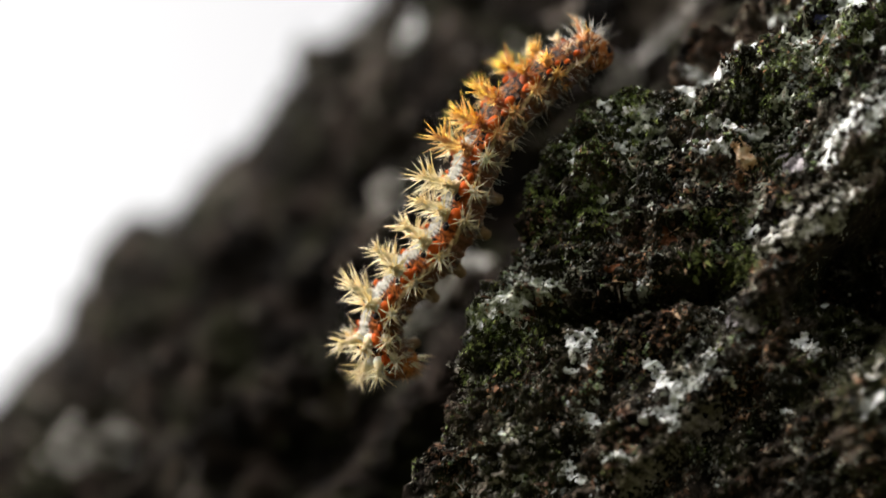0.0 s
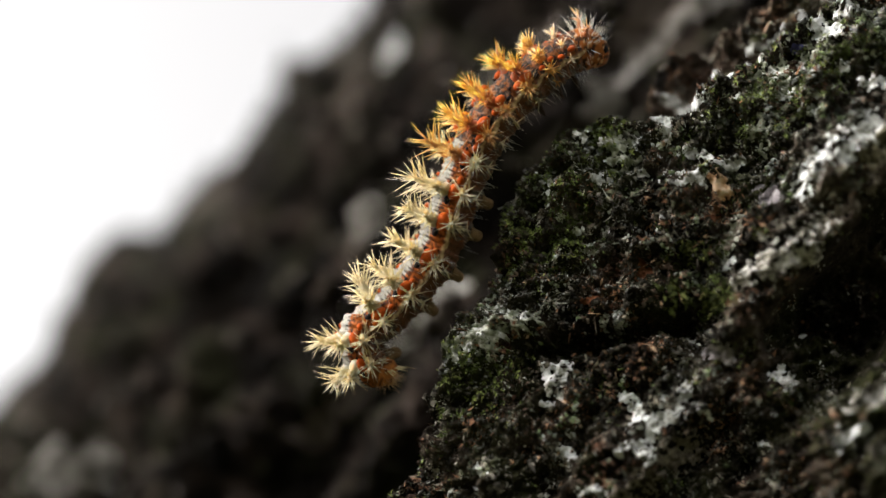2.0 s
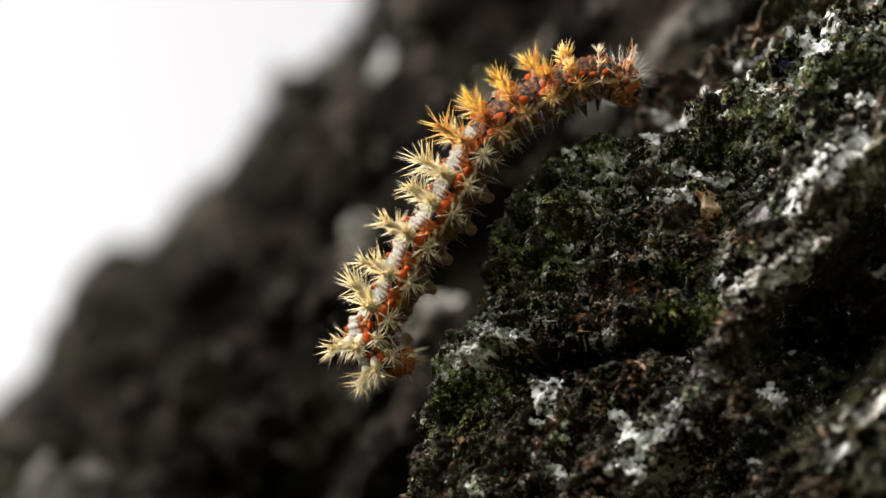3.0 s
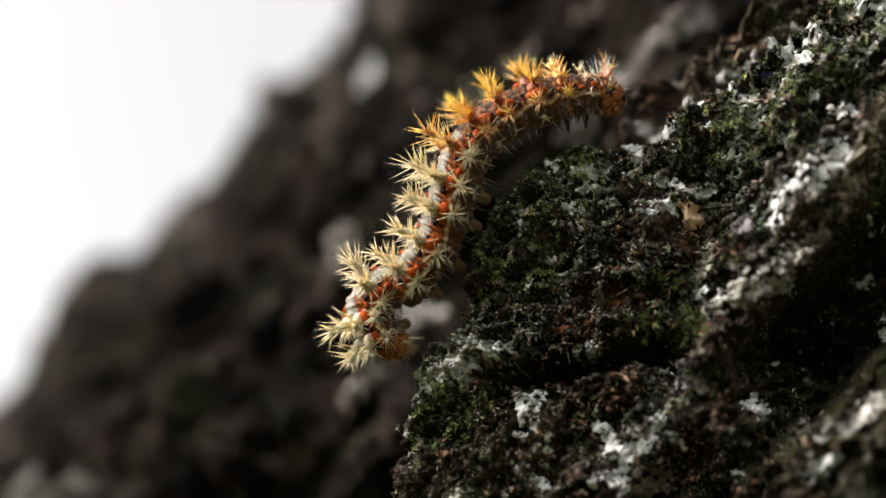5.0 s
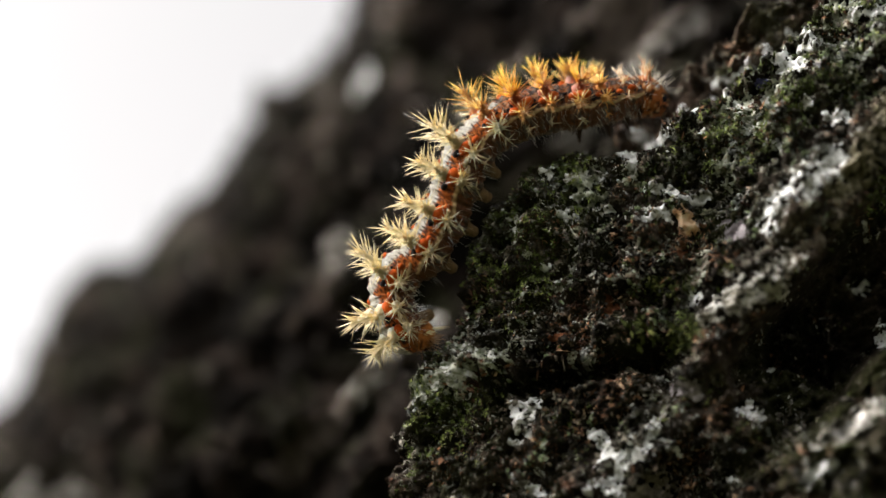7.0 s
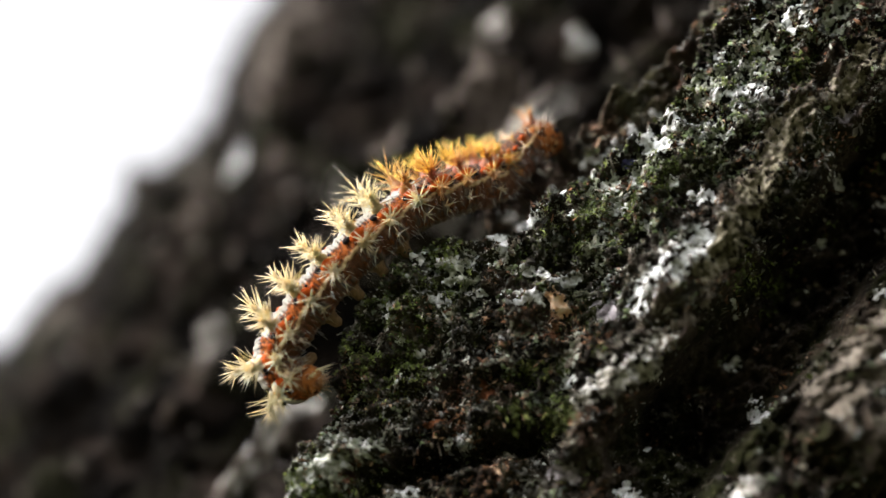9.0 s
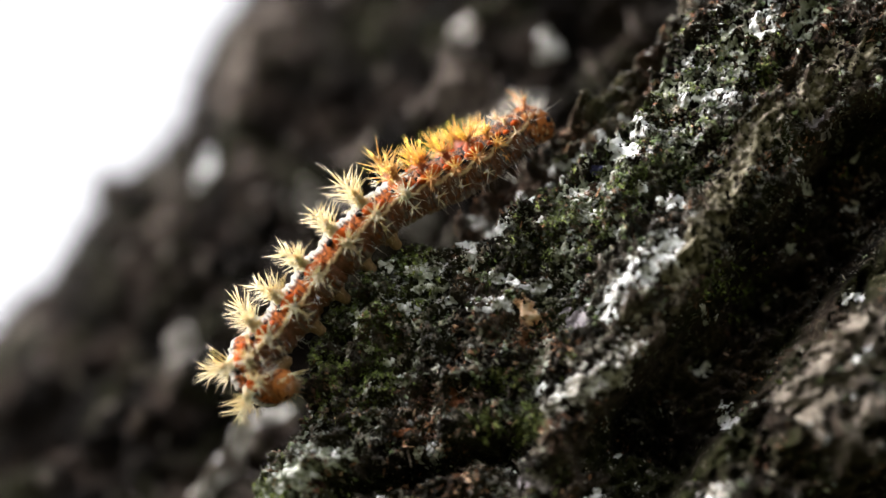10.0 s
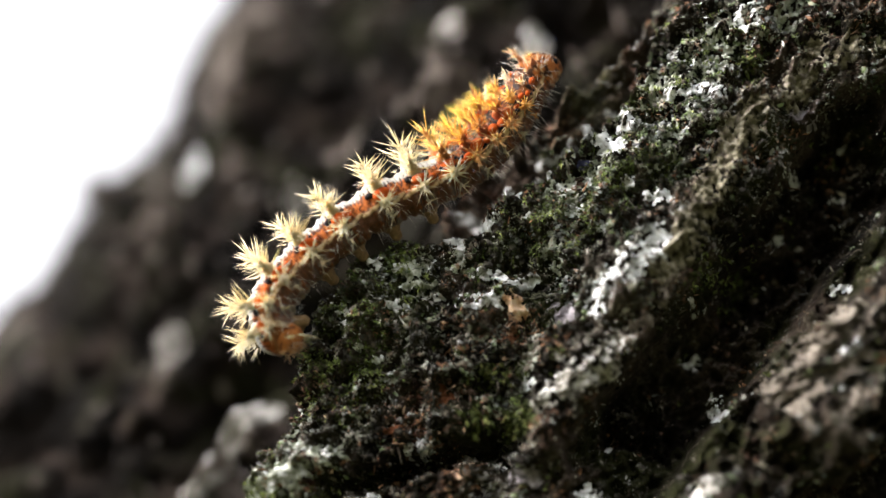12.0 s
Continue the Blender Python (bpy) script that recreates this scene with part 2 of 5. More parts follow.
def relief(u, v, fine=1.0):
    """Height of the bark over a radius of 80 mm; fine: share of the small crumbling."""
    u, v = np.asarray(u, float), np.asarray(v, float)
    near = smooth(-120, -50, u) * (1 - smooth(80, 140, u))
    # furrowed old bark everywhere
    furrow = 4.5 * rough(u / 34, v / 15, 3, 3, 0.5, True) + 2.2 * rough(u / 11, v / 8, 2, 11)
    ledges = 2.2 * np.interp(u, [-90, -58, -50, -44, -36, -33, -24, -20, -12, -8, -1, 1, 6, 10, 18, 21, 30, 33, 45, 60], [0, 1, .2, -.6, .9, 1, -.5, -.4, -.9, -.3, 1.3, 1.3, .1, .7, .5, 1.3, 1.4, .2, .8, 0])
    furrow = furrow - 1.6 + (ledges - 2.4) * (1 - smooth(-115, -85, v)) + mound(u, v, -13, -56, 15, 5, 5.5) + mound(u, v, 28, -58, 12, 7, 6)
    furrow = furrow - 3.5 * np.exp(-((v + 62) / 6) ** 2) * near
    furrow = furrow + 3.2 * np.exp(-((v + 64.4) / 2.2) ** 2) * smooth(-18, -13, u) * (1 - smooth(-6, -3, u))
    others = 13 * smooth(-0.05, 0.12, grain2(u / 70, v / 32, 5) + 0.3 * grain2(u / 20, v / 12, 6))
    open_side = smooth(-20, 15, v)
    edge = rim(u) + 0.7 * grain2(u / 2.2, v / 40, 21) + 0.35 * grain2(u / 0.8, v / 30, 22)
    plate = smooth(-1.3, 0.9, v - edge) * (1 - smooth(-12, 10, v)) * near
    ledge = np.interp(u, [8, 14, 17, 19.5, 22, 25, 30, 33, 36, 44, 60], [-46, -50.4, -53.4, -54.6, -53.2, -50.8, -51.0, -49.8, -48.8, -49.5, -47]) + 0.8 * grain2(u / 2.5, v / 30, 23)
    ledge = smooth(-1.2, 1.0, v - ledge) * smooth(9, 15, u) * (1 - smooth(50, 70, u)) * (1 - plate)
    # the face of the thick plate
    face = 1.1 * rough(u / 9, v / 6, 2, 41) - 1.3 - 0.13 * np.clip(v + 46, 0, 34) - 0.08 * np.clip(v + 45, 0, 15) * (1 - smooth(0, 6, u))
    face = face + crest(u, v, [7, 13, 17, 25, 33], [-34.0, -33.2, -32.5, -31.5, -31.0], 1.7, 4.5, 1.3, 1.1)
    face = face + crest(u, v, [17, 21, 25, 32, 38], [-35.7, -35.3, -34.8, -34.9, -35.7], 1.2, 4.0, 1.2, 0.7)
    slab = v - np.interp(u, [4, 8, 14, 23, 32], [-24.4, -24.6, -24, -23.0, -22.6]) - 0.6 * grain2(u / 1.9, v / 9, 33)
    slab_height = 1.4 * smooth(2, 8, u) * (1 - smooth(13.5, 15.5, u)) + 2.7 * smooth(18, 20.5, u)
    face = face + slab_height * smooth(-0.9, 0.5, slab) * (1 - smooth(8, 14, slab)) + crest(u, v, [5, 14, 23, 36], [-18.5, -18, -17, -17], 2.2, 4.5, 1.6, 0.8)
    face = face + crest(u, v, [-16, -6, 2], [-31.5, -32, -31.5], 1.4, 3.5, 1.0, 0.8)
    cleft = np.abs(v - np.interp(u, [-5, -1, 2, 7], [-44.2, -41.6, -39.1, -35.4]) - 1.0 * grain2(u / 1.5, v / 5, 51) - 0.5 * grain2(u / 0.6, v / 3, 52))
    face = face - 4.2 * (1 - smooth(0.2, 2.0, cleft)) * smooth(-5.5, -2.5, u) * (1 - smooth(6.0, 8.5, u))
    face = face + mound(u, v, 14.4, -41.2, 1.0, 1.5, 0.9) + mound(u, v, 8, -51, 7, 3.5, 1.1) + mound(u, v, -5, -45.5, 4, 2.2, 1.0)
    face = face - mound(u, v, 17.5, -42.5, 1.6, 4, 1.8) - mound(u, v, 10, -37.8, 2.5, 1.5, 1.4) - 5.6 * smooth(6, 14, u) * (1 - smooth(38, 46, u)) * smooth(-32.8, -31.2, v) * (1 - smooth(-25.4, -24.3, v))
    crumble = 1.2 * rough(u / 3.1, v / 2.5, 2, 61) + 1.75 * rough(u / 1.9, v / 1.5, 2, 66, 0.5, True) - 0.4 + 0.48 * rough(u / 0.8, v / 0.7, 3, 71, 0.6)
    crumble = crumble * fine * (1 + 0.5 * smooth(-33.5, -31, v) * smooth(4, 12, u))
    base = furrow + others * open_side
    low = 12.5 + 2.5 * smooth(18, 28, u) + 1.2 * rough(u / 6, v / 3, 2, 43) + crumble
    wild = base + 1.3 * rough(u / 5.5, v / 4.5, 3, 81, 0.6) + 0.4 * crumble
    skyline = np.interp(u, [-58, -50, -46, -41, -38, -35, -29, -27, -22, -18, -13, -8, -3, -1.2, 0, 1.6, 3.4, 8, 12, 15.8, 17, 23, 28.5, 40, 60],
                        [-0.5, -0.2, -0.6, 1.0, 1.8, 3.2, 3.3, -0.7, -0.3, 0.1, -1.1, -0.5, -0.2, 0.5, 2.2, 2.7, 0.1, -1.2, -1.2, 0.3, 1.1, 3.3, 3.4, 3, 0])
    turned = smooth(-106, -122, v) * near
    wild = wild * (1 - turned) + turned * (skyline - 0.15 + 0.45 * rough(u / 4, v / 5, 3, 83, 0.6))
    return (wild * (1 - ledge) + low * ledge) * (1 - plate) + plate * (20 + face + crumble)


def on_trunk(u, v, h):
    """Local places, rows of x, y, z, of points at the height h over the core radius."""
    u = np.asarray(u, float)
    girth = 1 + 0.75 * smooth(-900, -2150, u) + 0.18 * smooth(-150, -900, u) - 0.32 * smooth(150, 1500, u)
    r, a = (80 + h) * girth, np.asarray(v, float) / 100
    sway = 40 * np.sin(u / 420) * smooth(150, 700, np.abs(u))
    s, y = CORE[0] + r * np.sin(a) + sway, CORE[1] - r * np.cos(a) + 0.6 * sway
    return np.stack([u * ALONG.x + s * ACROSS.x, y, u * ALONG.z + s * ACROSS.z], -1)


def to_world(p):
    m = np.array(LEAN)
    return (np.asarray(p) * MM) @ m[:3, :3].T + m[:3, 3]


def normals(u, v, step=0.3):
    du = on_trunk(u + step, v, relief(u + step, v)) - on_trunk(u - step, v, relief(u - step, v))
    dv = on_trunk(u, v + step, relief(u, v + step)) - on_trunk(u, v - step, relief(u, v - step))
    n = np.cross(du, dv)
    outward = on_trunk(u, v, 100.0) - on_trunk(u, v, 0.0)
    n *= np.sign((n * outward).sum(-1, keepdims=True))
    return n / np.linalg.norm(n, axis=-1, keepdims=True)


def mesh_from(name, verts, faces, mat, smooth_faces=True):
    """A mesh from arrays of places (world metres) and of three- or four-cornered faces."""
    me = bpy.data.meshes.new(name)
    faces = np.asarray(faces)
    k = faces.shape[1]
    me.vertices.add(len(verts))
    me.vertices.foreach_set("co", np.asarray(verts, np.float32).ravel())
    me.loops.add(faces.size)
    me.loops.foreach_set("vertex_index", faces.astype(np.int32).ravel())
    me.polygons.add(len(faces))
    me.polygons.foreach_set("loop_start", np.arange(0, faces.size, k, dtype=np.int32))
    me.polygons.foreach_set("use_smooth", np.full(len(faces), smooth_faces))
    me.update(calc_edges=True)
    me.validate()
    me.materials.append(mat)
    return me


def steps(*stretches):
    """Places along a line: (from, to, step) stretches, then a growing step."""
    out = []
    for a, b, d in stretches:
        out.append(np.linspace(a, b, max(2, int(round((b - a) / d)) + 1))[:-1])
    return np.concatenate(out + [[stretches[-1][1]]])


def build_trunk():
    trunk = new("tree_trunk")
    trunk.location = spot(0, 0, 0)
    tagged(trunk, "leaning old trunk with thick, dark, mossy, lichen-spotted bark", "tree trunk")
    u = steps((-2150, -300, 60), (-300, -90, 10), (-90, -32, 0.8), (-32, 52, 0.135), (52, 100, 0.8), (100, 300, 10), (300, 1500, 60))
    v = steps((-314.16, -150, 6), (-150, -57, 0.6), (-57, -12, 0.135), (-12, 20, 0.9), (20, 314.16, 6))
    uu, vv = np.meshgrid(u, v, indexing="ij")
    verts = to_world(on_trunk(uu, vv, relief(uu, vv)).reshape(-1, 3)) - np.array(trunk.location)
    nu, nv = len(u), len(v)
    a = (np.arange(nu - 1)[:, None] * nv + np.arange(nv - 1)[None, :]).ravel()
    faces = np.stack([a, a + 1, a + nv + 1, a + nv], -1)
    # close both ends
    ends = to_world(np.stack([on_trunk(np.full(4, e), np.array([-314.16, -157, 0, 157]), 0.0).mean(0) for e in (u[0], u[-1])])) - np.array(trunk.location)
    verts = np.concatenate([verts, ends])
    k = np.arange(nv - 1)
    caps = np.concatenate([np.stack([k, k + 1, 0 * k + nu * nv, 0 * k + nu * nv], -1), np.stack([k + (nu - 1) * nv + 1, k + (nu - 1) * nv, 0 * k + nu * nv + 1, 0 * k + nu * nv + 1], -1)])
    mu, mv = (uu[:-1, :-1] + uu[1:, 1:]).ravel() / 2, (vv[:-1, :-1] + vv[1:, 1:]).ravel() / 2
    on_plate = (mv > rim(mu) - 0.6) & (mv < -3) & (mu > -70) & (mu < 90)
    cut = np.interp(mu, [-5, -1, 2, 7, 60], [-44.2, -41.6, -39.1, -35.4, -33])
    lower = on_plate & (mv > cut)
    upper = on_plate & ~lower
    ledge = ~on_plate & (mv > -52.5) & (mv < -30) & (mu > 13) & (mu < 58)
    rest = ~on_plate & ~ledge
    for name, pick, mat, label in (("furrowed_bark", rest, FURROW_SHADED, "deeply furrowed dark bark with the furrows' shade in its colour"), ("bark_ledge", ledge, LEDGE, "low brown bark ledge behind the thick plate"), ("bark_plate", upper, BARK, "thick raised bark plate, mossy"),
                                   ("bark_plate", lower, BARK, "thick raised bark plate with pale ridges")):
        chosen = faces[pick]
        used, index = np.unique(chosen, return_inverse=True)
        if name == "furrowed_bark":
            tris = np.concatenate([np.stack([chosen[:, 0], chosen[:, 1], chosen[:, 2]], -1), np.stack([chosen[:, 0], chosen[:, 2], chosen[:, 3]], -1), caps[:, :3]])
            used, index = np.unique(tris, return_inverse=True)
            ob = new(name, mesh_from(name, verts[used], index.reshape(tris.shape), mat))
        else:
            ob = new(name, mesh_from(name, verts[used], index.reshape(chosen.shape), mat))
        ob.parent = trunk
        tagged(ob, label)
    return trunk


def build_ground():
    m, n, l = material("soil", 0.95)
    c = ramp(n, l, noise_of(n, l, 3, 6), [(0.35, (0.030, 0.026, 0.016)), (0.55, (0.045, 0.052, 0.022)), (0.7, (0.075, 0.062, 0.042))])
    l.new(c, n["Principled BSDF"].inputs["Base Color"])
    k = np.concatenate([-np.geomspace(900, 0.6, 22), np.linspace(-0.5, 0.5, 9), np.geomspace(0.6, 900, 22)])
    x, y = np.meshgrid(k, k, indexing="ij")
    z = 0.03 * rough(x / 1.7, y / 1.7, 3, 91)
    size = len(k)
    a = (np.arange(size - 1)[:, None] * size + np.arange(size - 1)[None, :]).ravel()
    ob = new("ground", mesh_from("ground", np.stack([x, y, z], -1).reshape(-1, 3), np.stack([a, a + size, a + size + 1, a + 1], -1), m))
    tagged(ob, "uneven grassy soil under the leaning tree", "ground", kind="structure")


# ---- small growth on the bark ----
def bases(n):
    """For each normal two directions along the surface."""
    side = np.cross(n, np.array([0.31, 0.52, 0.79]))
    side /= np.linalg.norm(side, axis=-1, keepdims=True)
    return side, np.cross(n, side)


OCTA = np.array([[1, 0, 0], [0, 1, 0], [-1, 0, 0], [0, -1, 0], [0, 0, 1], [0, 0, -0.6]], float)
OCTA_FACES = np.array([[0, 1, 4], [1, 2, 4], [2, 3, 4], [3, 0, 4], [1, 0, 5], [2, 1, 5], [3, 2, 5], [0, 3, 5]])


def crumbs(rng, u, v, size, lift=0.1):
    """Angular crumbs of bark and crust."""
    n = normals(u, v)
    side, over = bases(n)
    base = on_trunk(u, v, relief(u, v)) + n * (size * lift)[:, None]
    shape = OCTA[None] * rng.uniform(0.3, 1.3, (len(u), 6, 3)) + rng.normal(0, 0.25, (len(u), 6, 3))
    shape = shape * size[:, None, None] * np.stack([rng.uniform(0.8, 1.9, len(u)), rng.uniform(0.25, 0.7, len(u)), rng.uniform(0.3, 1.0, len(u))], -1)[:, None]
    turn = rng.uniform(0, 2 * np.pi, len(u))[:, None]
    side, over = side * np.cos(turn) + over * np.sin(turn), over * np.cos(turn) - side * np.sin(turn)
    n = n + rng.normal(0, 0.5, n.shape)
    side = side + n * rng.normal(0, 0.6, (len(u), 1))
    p = base[:, None] + shape[..., :1] * side[:, None] + shape[..., 1:2] * over[:, None] + shape[..., 2:] * n[:, None] * 0.8
    return to_world(p.reshape(-1, 3)), (OCTA_FACES[None] + 6 * np.arange(len(u))[:, None, None]).reshape(-1, 3)


def leaflets(rng, u, v, length, blades):
    """Tufts of pointed moss leaves."""
    n = normals(u, v, 0.6)
    side, over = bases(n)
    base = on_trunk(u, v, relief(u, v)) - n * 0.08
    verts, faces = [], []
    for b in range(blades):
        turn = rng.uniform(0, 2 * np.pi, len(u))[:, None]
        out = np.cos(turn) * side + np.sin(turn) * over
        flat = np.cross(out, n)
        lean = rng.uniform(0.3, 1.3, len(u))[:, None]
        size = (length * rng.uniform(0.6, 1.25, len(u)))[:, None]
        root, mid = base + out * size * 0.08, base + (n * np.cos(lean * 0.7) + out * np.sin(lean * 0.7)) * size * 0.55
        tip = base + (n * np.cos(lean) + out * np.sin(lean)) * size
        wide = size * 0.15
        verts.append(np.stack([root, mid + flat * wide, tip, mid - flat * wide, mid + n * wide * 0.35], 1))
    verts = np.concatenate(verts, 0)
    pattern = np.array([[0, 1, 4], [1, 2, 4], [2, 3, 4], [3, 0, 4]])
    faces = (pattern[None] + 5 * np.arange(len(verts))[:, None, None]).reshape(-1, 3)
    return to_world(verts.reshape(-1, 3)), faces


def flakes(rng, u, v, size, lobes=8, dome=0.28, tilt=0.22):
    """Thin crusty lobed flakes, curled off the surface at the rim."""
    n = normals(u, v, 0.8)
    n = n + rng.normal(0, tilt, n.shape)
    n /= np.linalg.norm(n, axis=-1, keepdims=True)
    side, over = bases(n)
    base = on_trunk(u, v, relief(u, v)) + n * (0.10 + 0.12 * rng.random(len(u)))[:, None]
    a = np.linspace(0, 2 * np.pi, lobes, endpoint=False)
    reach = rng.uniform(0.22, 1.4, (len(u), lobes)) * size[:, None]
    slim = rng.uniform(0.3, 1.0, len(u))
    rows = []
    for k, up in ((1.0, 0.0), (0.62, dome), (1.0, -0.5)):
        r = reach * k
        height = (up + rng.normal(0, 0.10, r.shape)) * size[:, None]
        rows.append(base[:, None] + r[..., None] * (np.cos(a)[None, :, None] * side[:, None] + np.sin(a)[None, :, None] * (over * slim[:, None])[:, None]) + height[..., None] * n[:, None])
    top = base + n * (dome * 1.1 * size)[:, None]
    verts = np.concatenate([rows[0], rows[1], rows[2], top[:, None]], 1)
    k, j = np.arange(lobes), (np.arange(lobes) + 1) % lobes
    tris = np.concatenate([np.stack([k, j, lobes + j], -1), np.stack([k, lobes + j, lobes + k], -1), np.stack([lobes + k, lobes + j, 0 * k + 3 * lobes], -1),
                           np.stack([2 * lobes + k, 2 * lobes + j, j], -1), np.stack([2 * lobes + k, j, k], -1)], 0)
    faces = (tris[None] + (3 * lobes + 1) * np.arange(len(u))[:, None, None]).reshape(-1, 3)
    return to_world(verts.reshape(-1, 3)), faces


COVERED = []


def clear(u, v):
    """True where no crust has been laid."""
    free = np.ones(len(u), bool)
    for width, *line in COVERED:
        for (u0, v0), (u1, v1) in zip(line, line[1:]):
            k = np.clip(((u - u0) * (u1 - u0) + (v - v0) * (v1 - v0)) / max(1e-6, (u1 - u0) ** 2 + (v1 - v0) ** 2), 0, 1)
            free &= np.hypot(u - u0 - k * (u1 - u0), v - v0 - k * (v1 - v0)) > 0.45 * width
    return free


def drape(name, pu, pv, body, mat, label, seed, cover, lift, grow, category="lichen", group="lichen patches on the bark", ragged=1.05):
    """A ragged crust laid over the bark where body (1 inside, below 0 outside) and noise allow."""
    mask = 0.55 * body + cover + ragged * rough(pu / (0.62 * grow), pv / (0.5 * grow), 4, seed, 0.75) * smooth(-0.9, -0.1, body) - 0.25 * smooth(0.1, -0.5, body)
    skin = np.maximum(relief(pu, pv, 0.5) + 0.08, relief(pu, pv) - 0.2) + 0.02 + lift * smooth(0.0, 0.35, mask) + lift * 0.5 * rough(pu / (0.34 * grow), pv / (0.34 * grow), 2, seed + 1) * smooth(0, 0.2, mask)
    verts = to_world(on_trunk(pu, pv, skin).reshape(-1, 3))
    size = pu.shape[1]
    a = (np.arange(pu.shape[0] - 1)[:, None] * size + np.arange(size - 1)[None]).ravel()
    faces = np.stack([a, a + 1, a + size + 1, a + size], -1)
    faces = faces[(mask.ravel()[faces] > 0).sum(-1) >= 3]
    used, index = np.unique(faces, return_inverse=True)
    ob = new(name, mesh_from(name, verts[used], index.reshape(-1, 4), mat))
    return tagged(ob, label, category, group)


def lichen(name, u, v, wide, high, tilt, mat, label, seed, cover=0.42, lift=0.2, fine=0.085):
    """An oval patch of about wide x high, its long side turned from the trunk's run."""
    p = np.arange(-0.75 * wide - 0.4, 0.75 * wide + 0.4, fine)
    q = np.arange(-0.75 * high - 0.4, 0.75 * high + 0.4, fine)
    p, q = np.meshgrid(p, q, indexing="ij")
    c, s = math.cos(radians(tilt)), math.sin(radians(tilt))
    body = 1 - np.sqrt((p / (0.5 * wide)) ** 2 + (q / (0.5 * high)) ** 2)
    return drape(name, u + p * c - q * s, v - p * s - q * c, body, mat, label, seed, cover, lift, max(1.0, fine / 0.1))


def crust(name, strokes, mat, label, seed, cover=0.34, lift=0.2, fine=0.08):
    """A crust that follows strokes, each a width and the places it runs through."""
    places = [p for stroke in strokes for p in stroke[1:]]
    reach = max(stroke[0] for stroke in strokes) * 0.9 + 0.3
    u = np.arange(min(p[0] for p in places) - reach, max(p[0] for p in places) + reach, fine)
    v = np.arange(min(p[1] for p in places) - reach, max(p[1] for p in places) + reach, fine)
    u, v = np.meshgrid(u, v, indexing="ij")
    body = np.full(u.shape, -9.0)
    for width, *line in strokes:
        for (u0, v0), (u1, v1) in zip(line, line[1:]):
            k = np.clip(((u - u0) * (u1 - u0) + (v - v0) * (v1 - v0)) / max(1e-6, (u1 - u0) ** 2 + (v1 - v0) ** 2), 0, 1)
            body = np.maximum(body, 1 - np.hypot(u - u0 - k * (u1 - u0), v - v0 - k * (v1 - v0)) / (0.46 * width))
    scar = name == "bark_scar"
    COVERED.extend(strokes if cover > 0.1 else [])
    return drape(name, u, v, body, mat, label, seed, cover, lift, max(1.0, fine / 0.1), "bark scar" if scar else "lichen", "bare spots in the bark" if scar else "lichen patches on the bark", 0.55 if scar else 1.05)


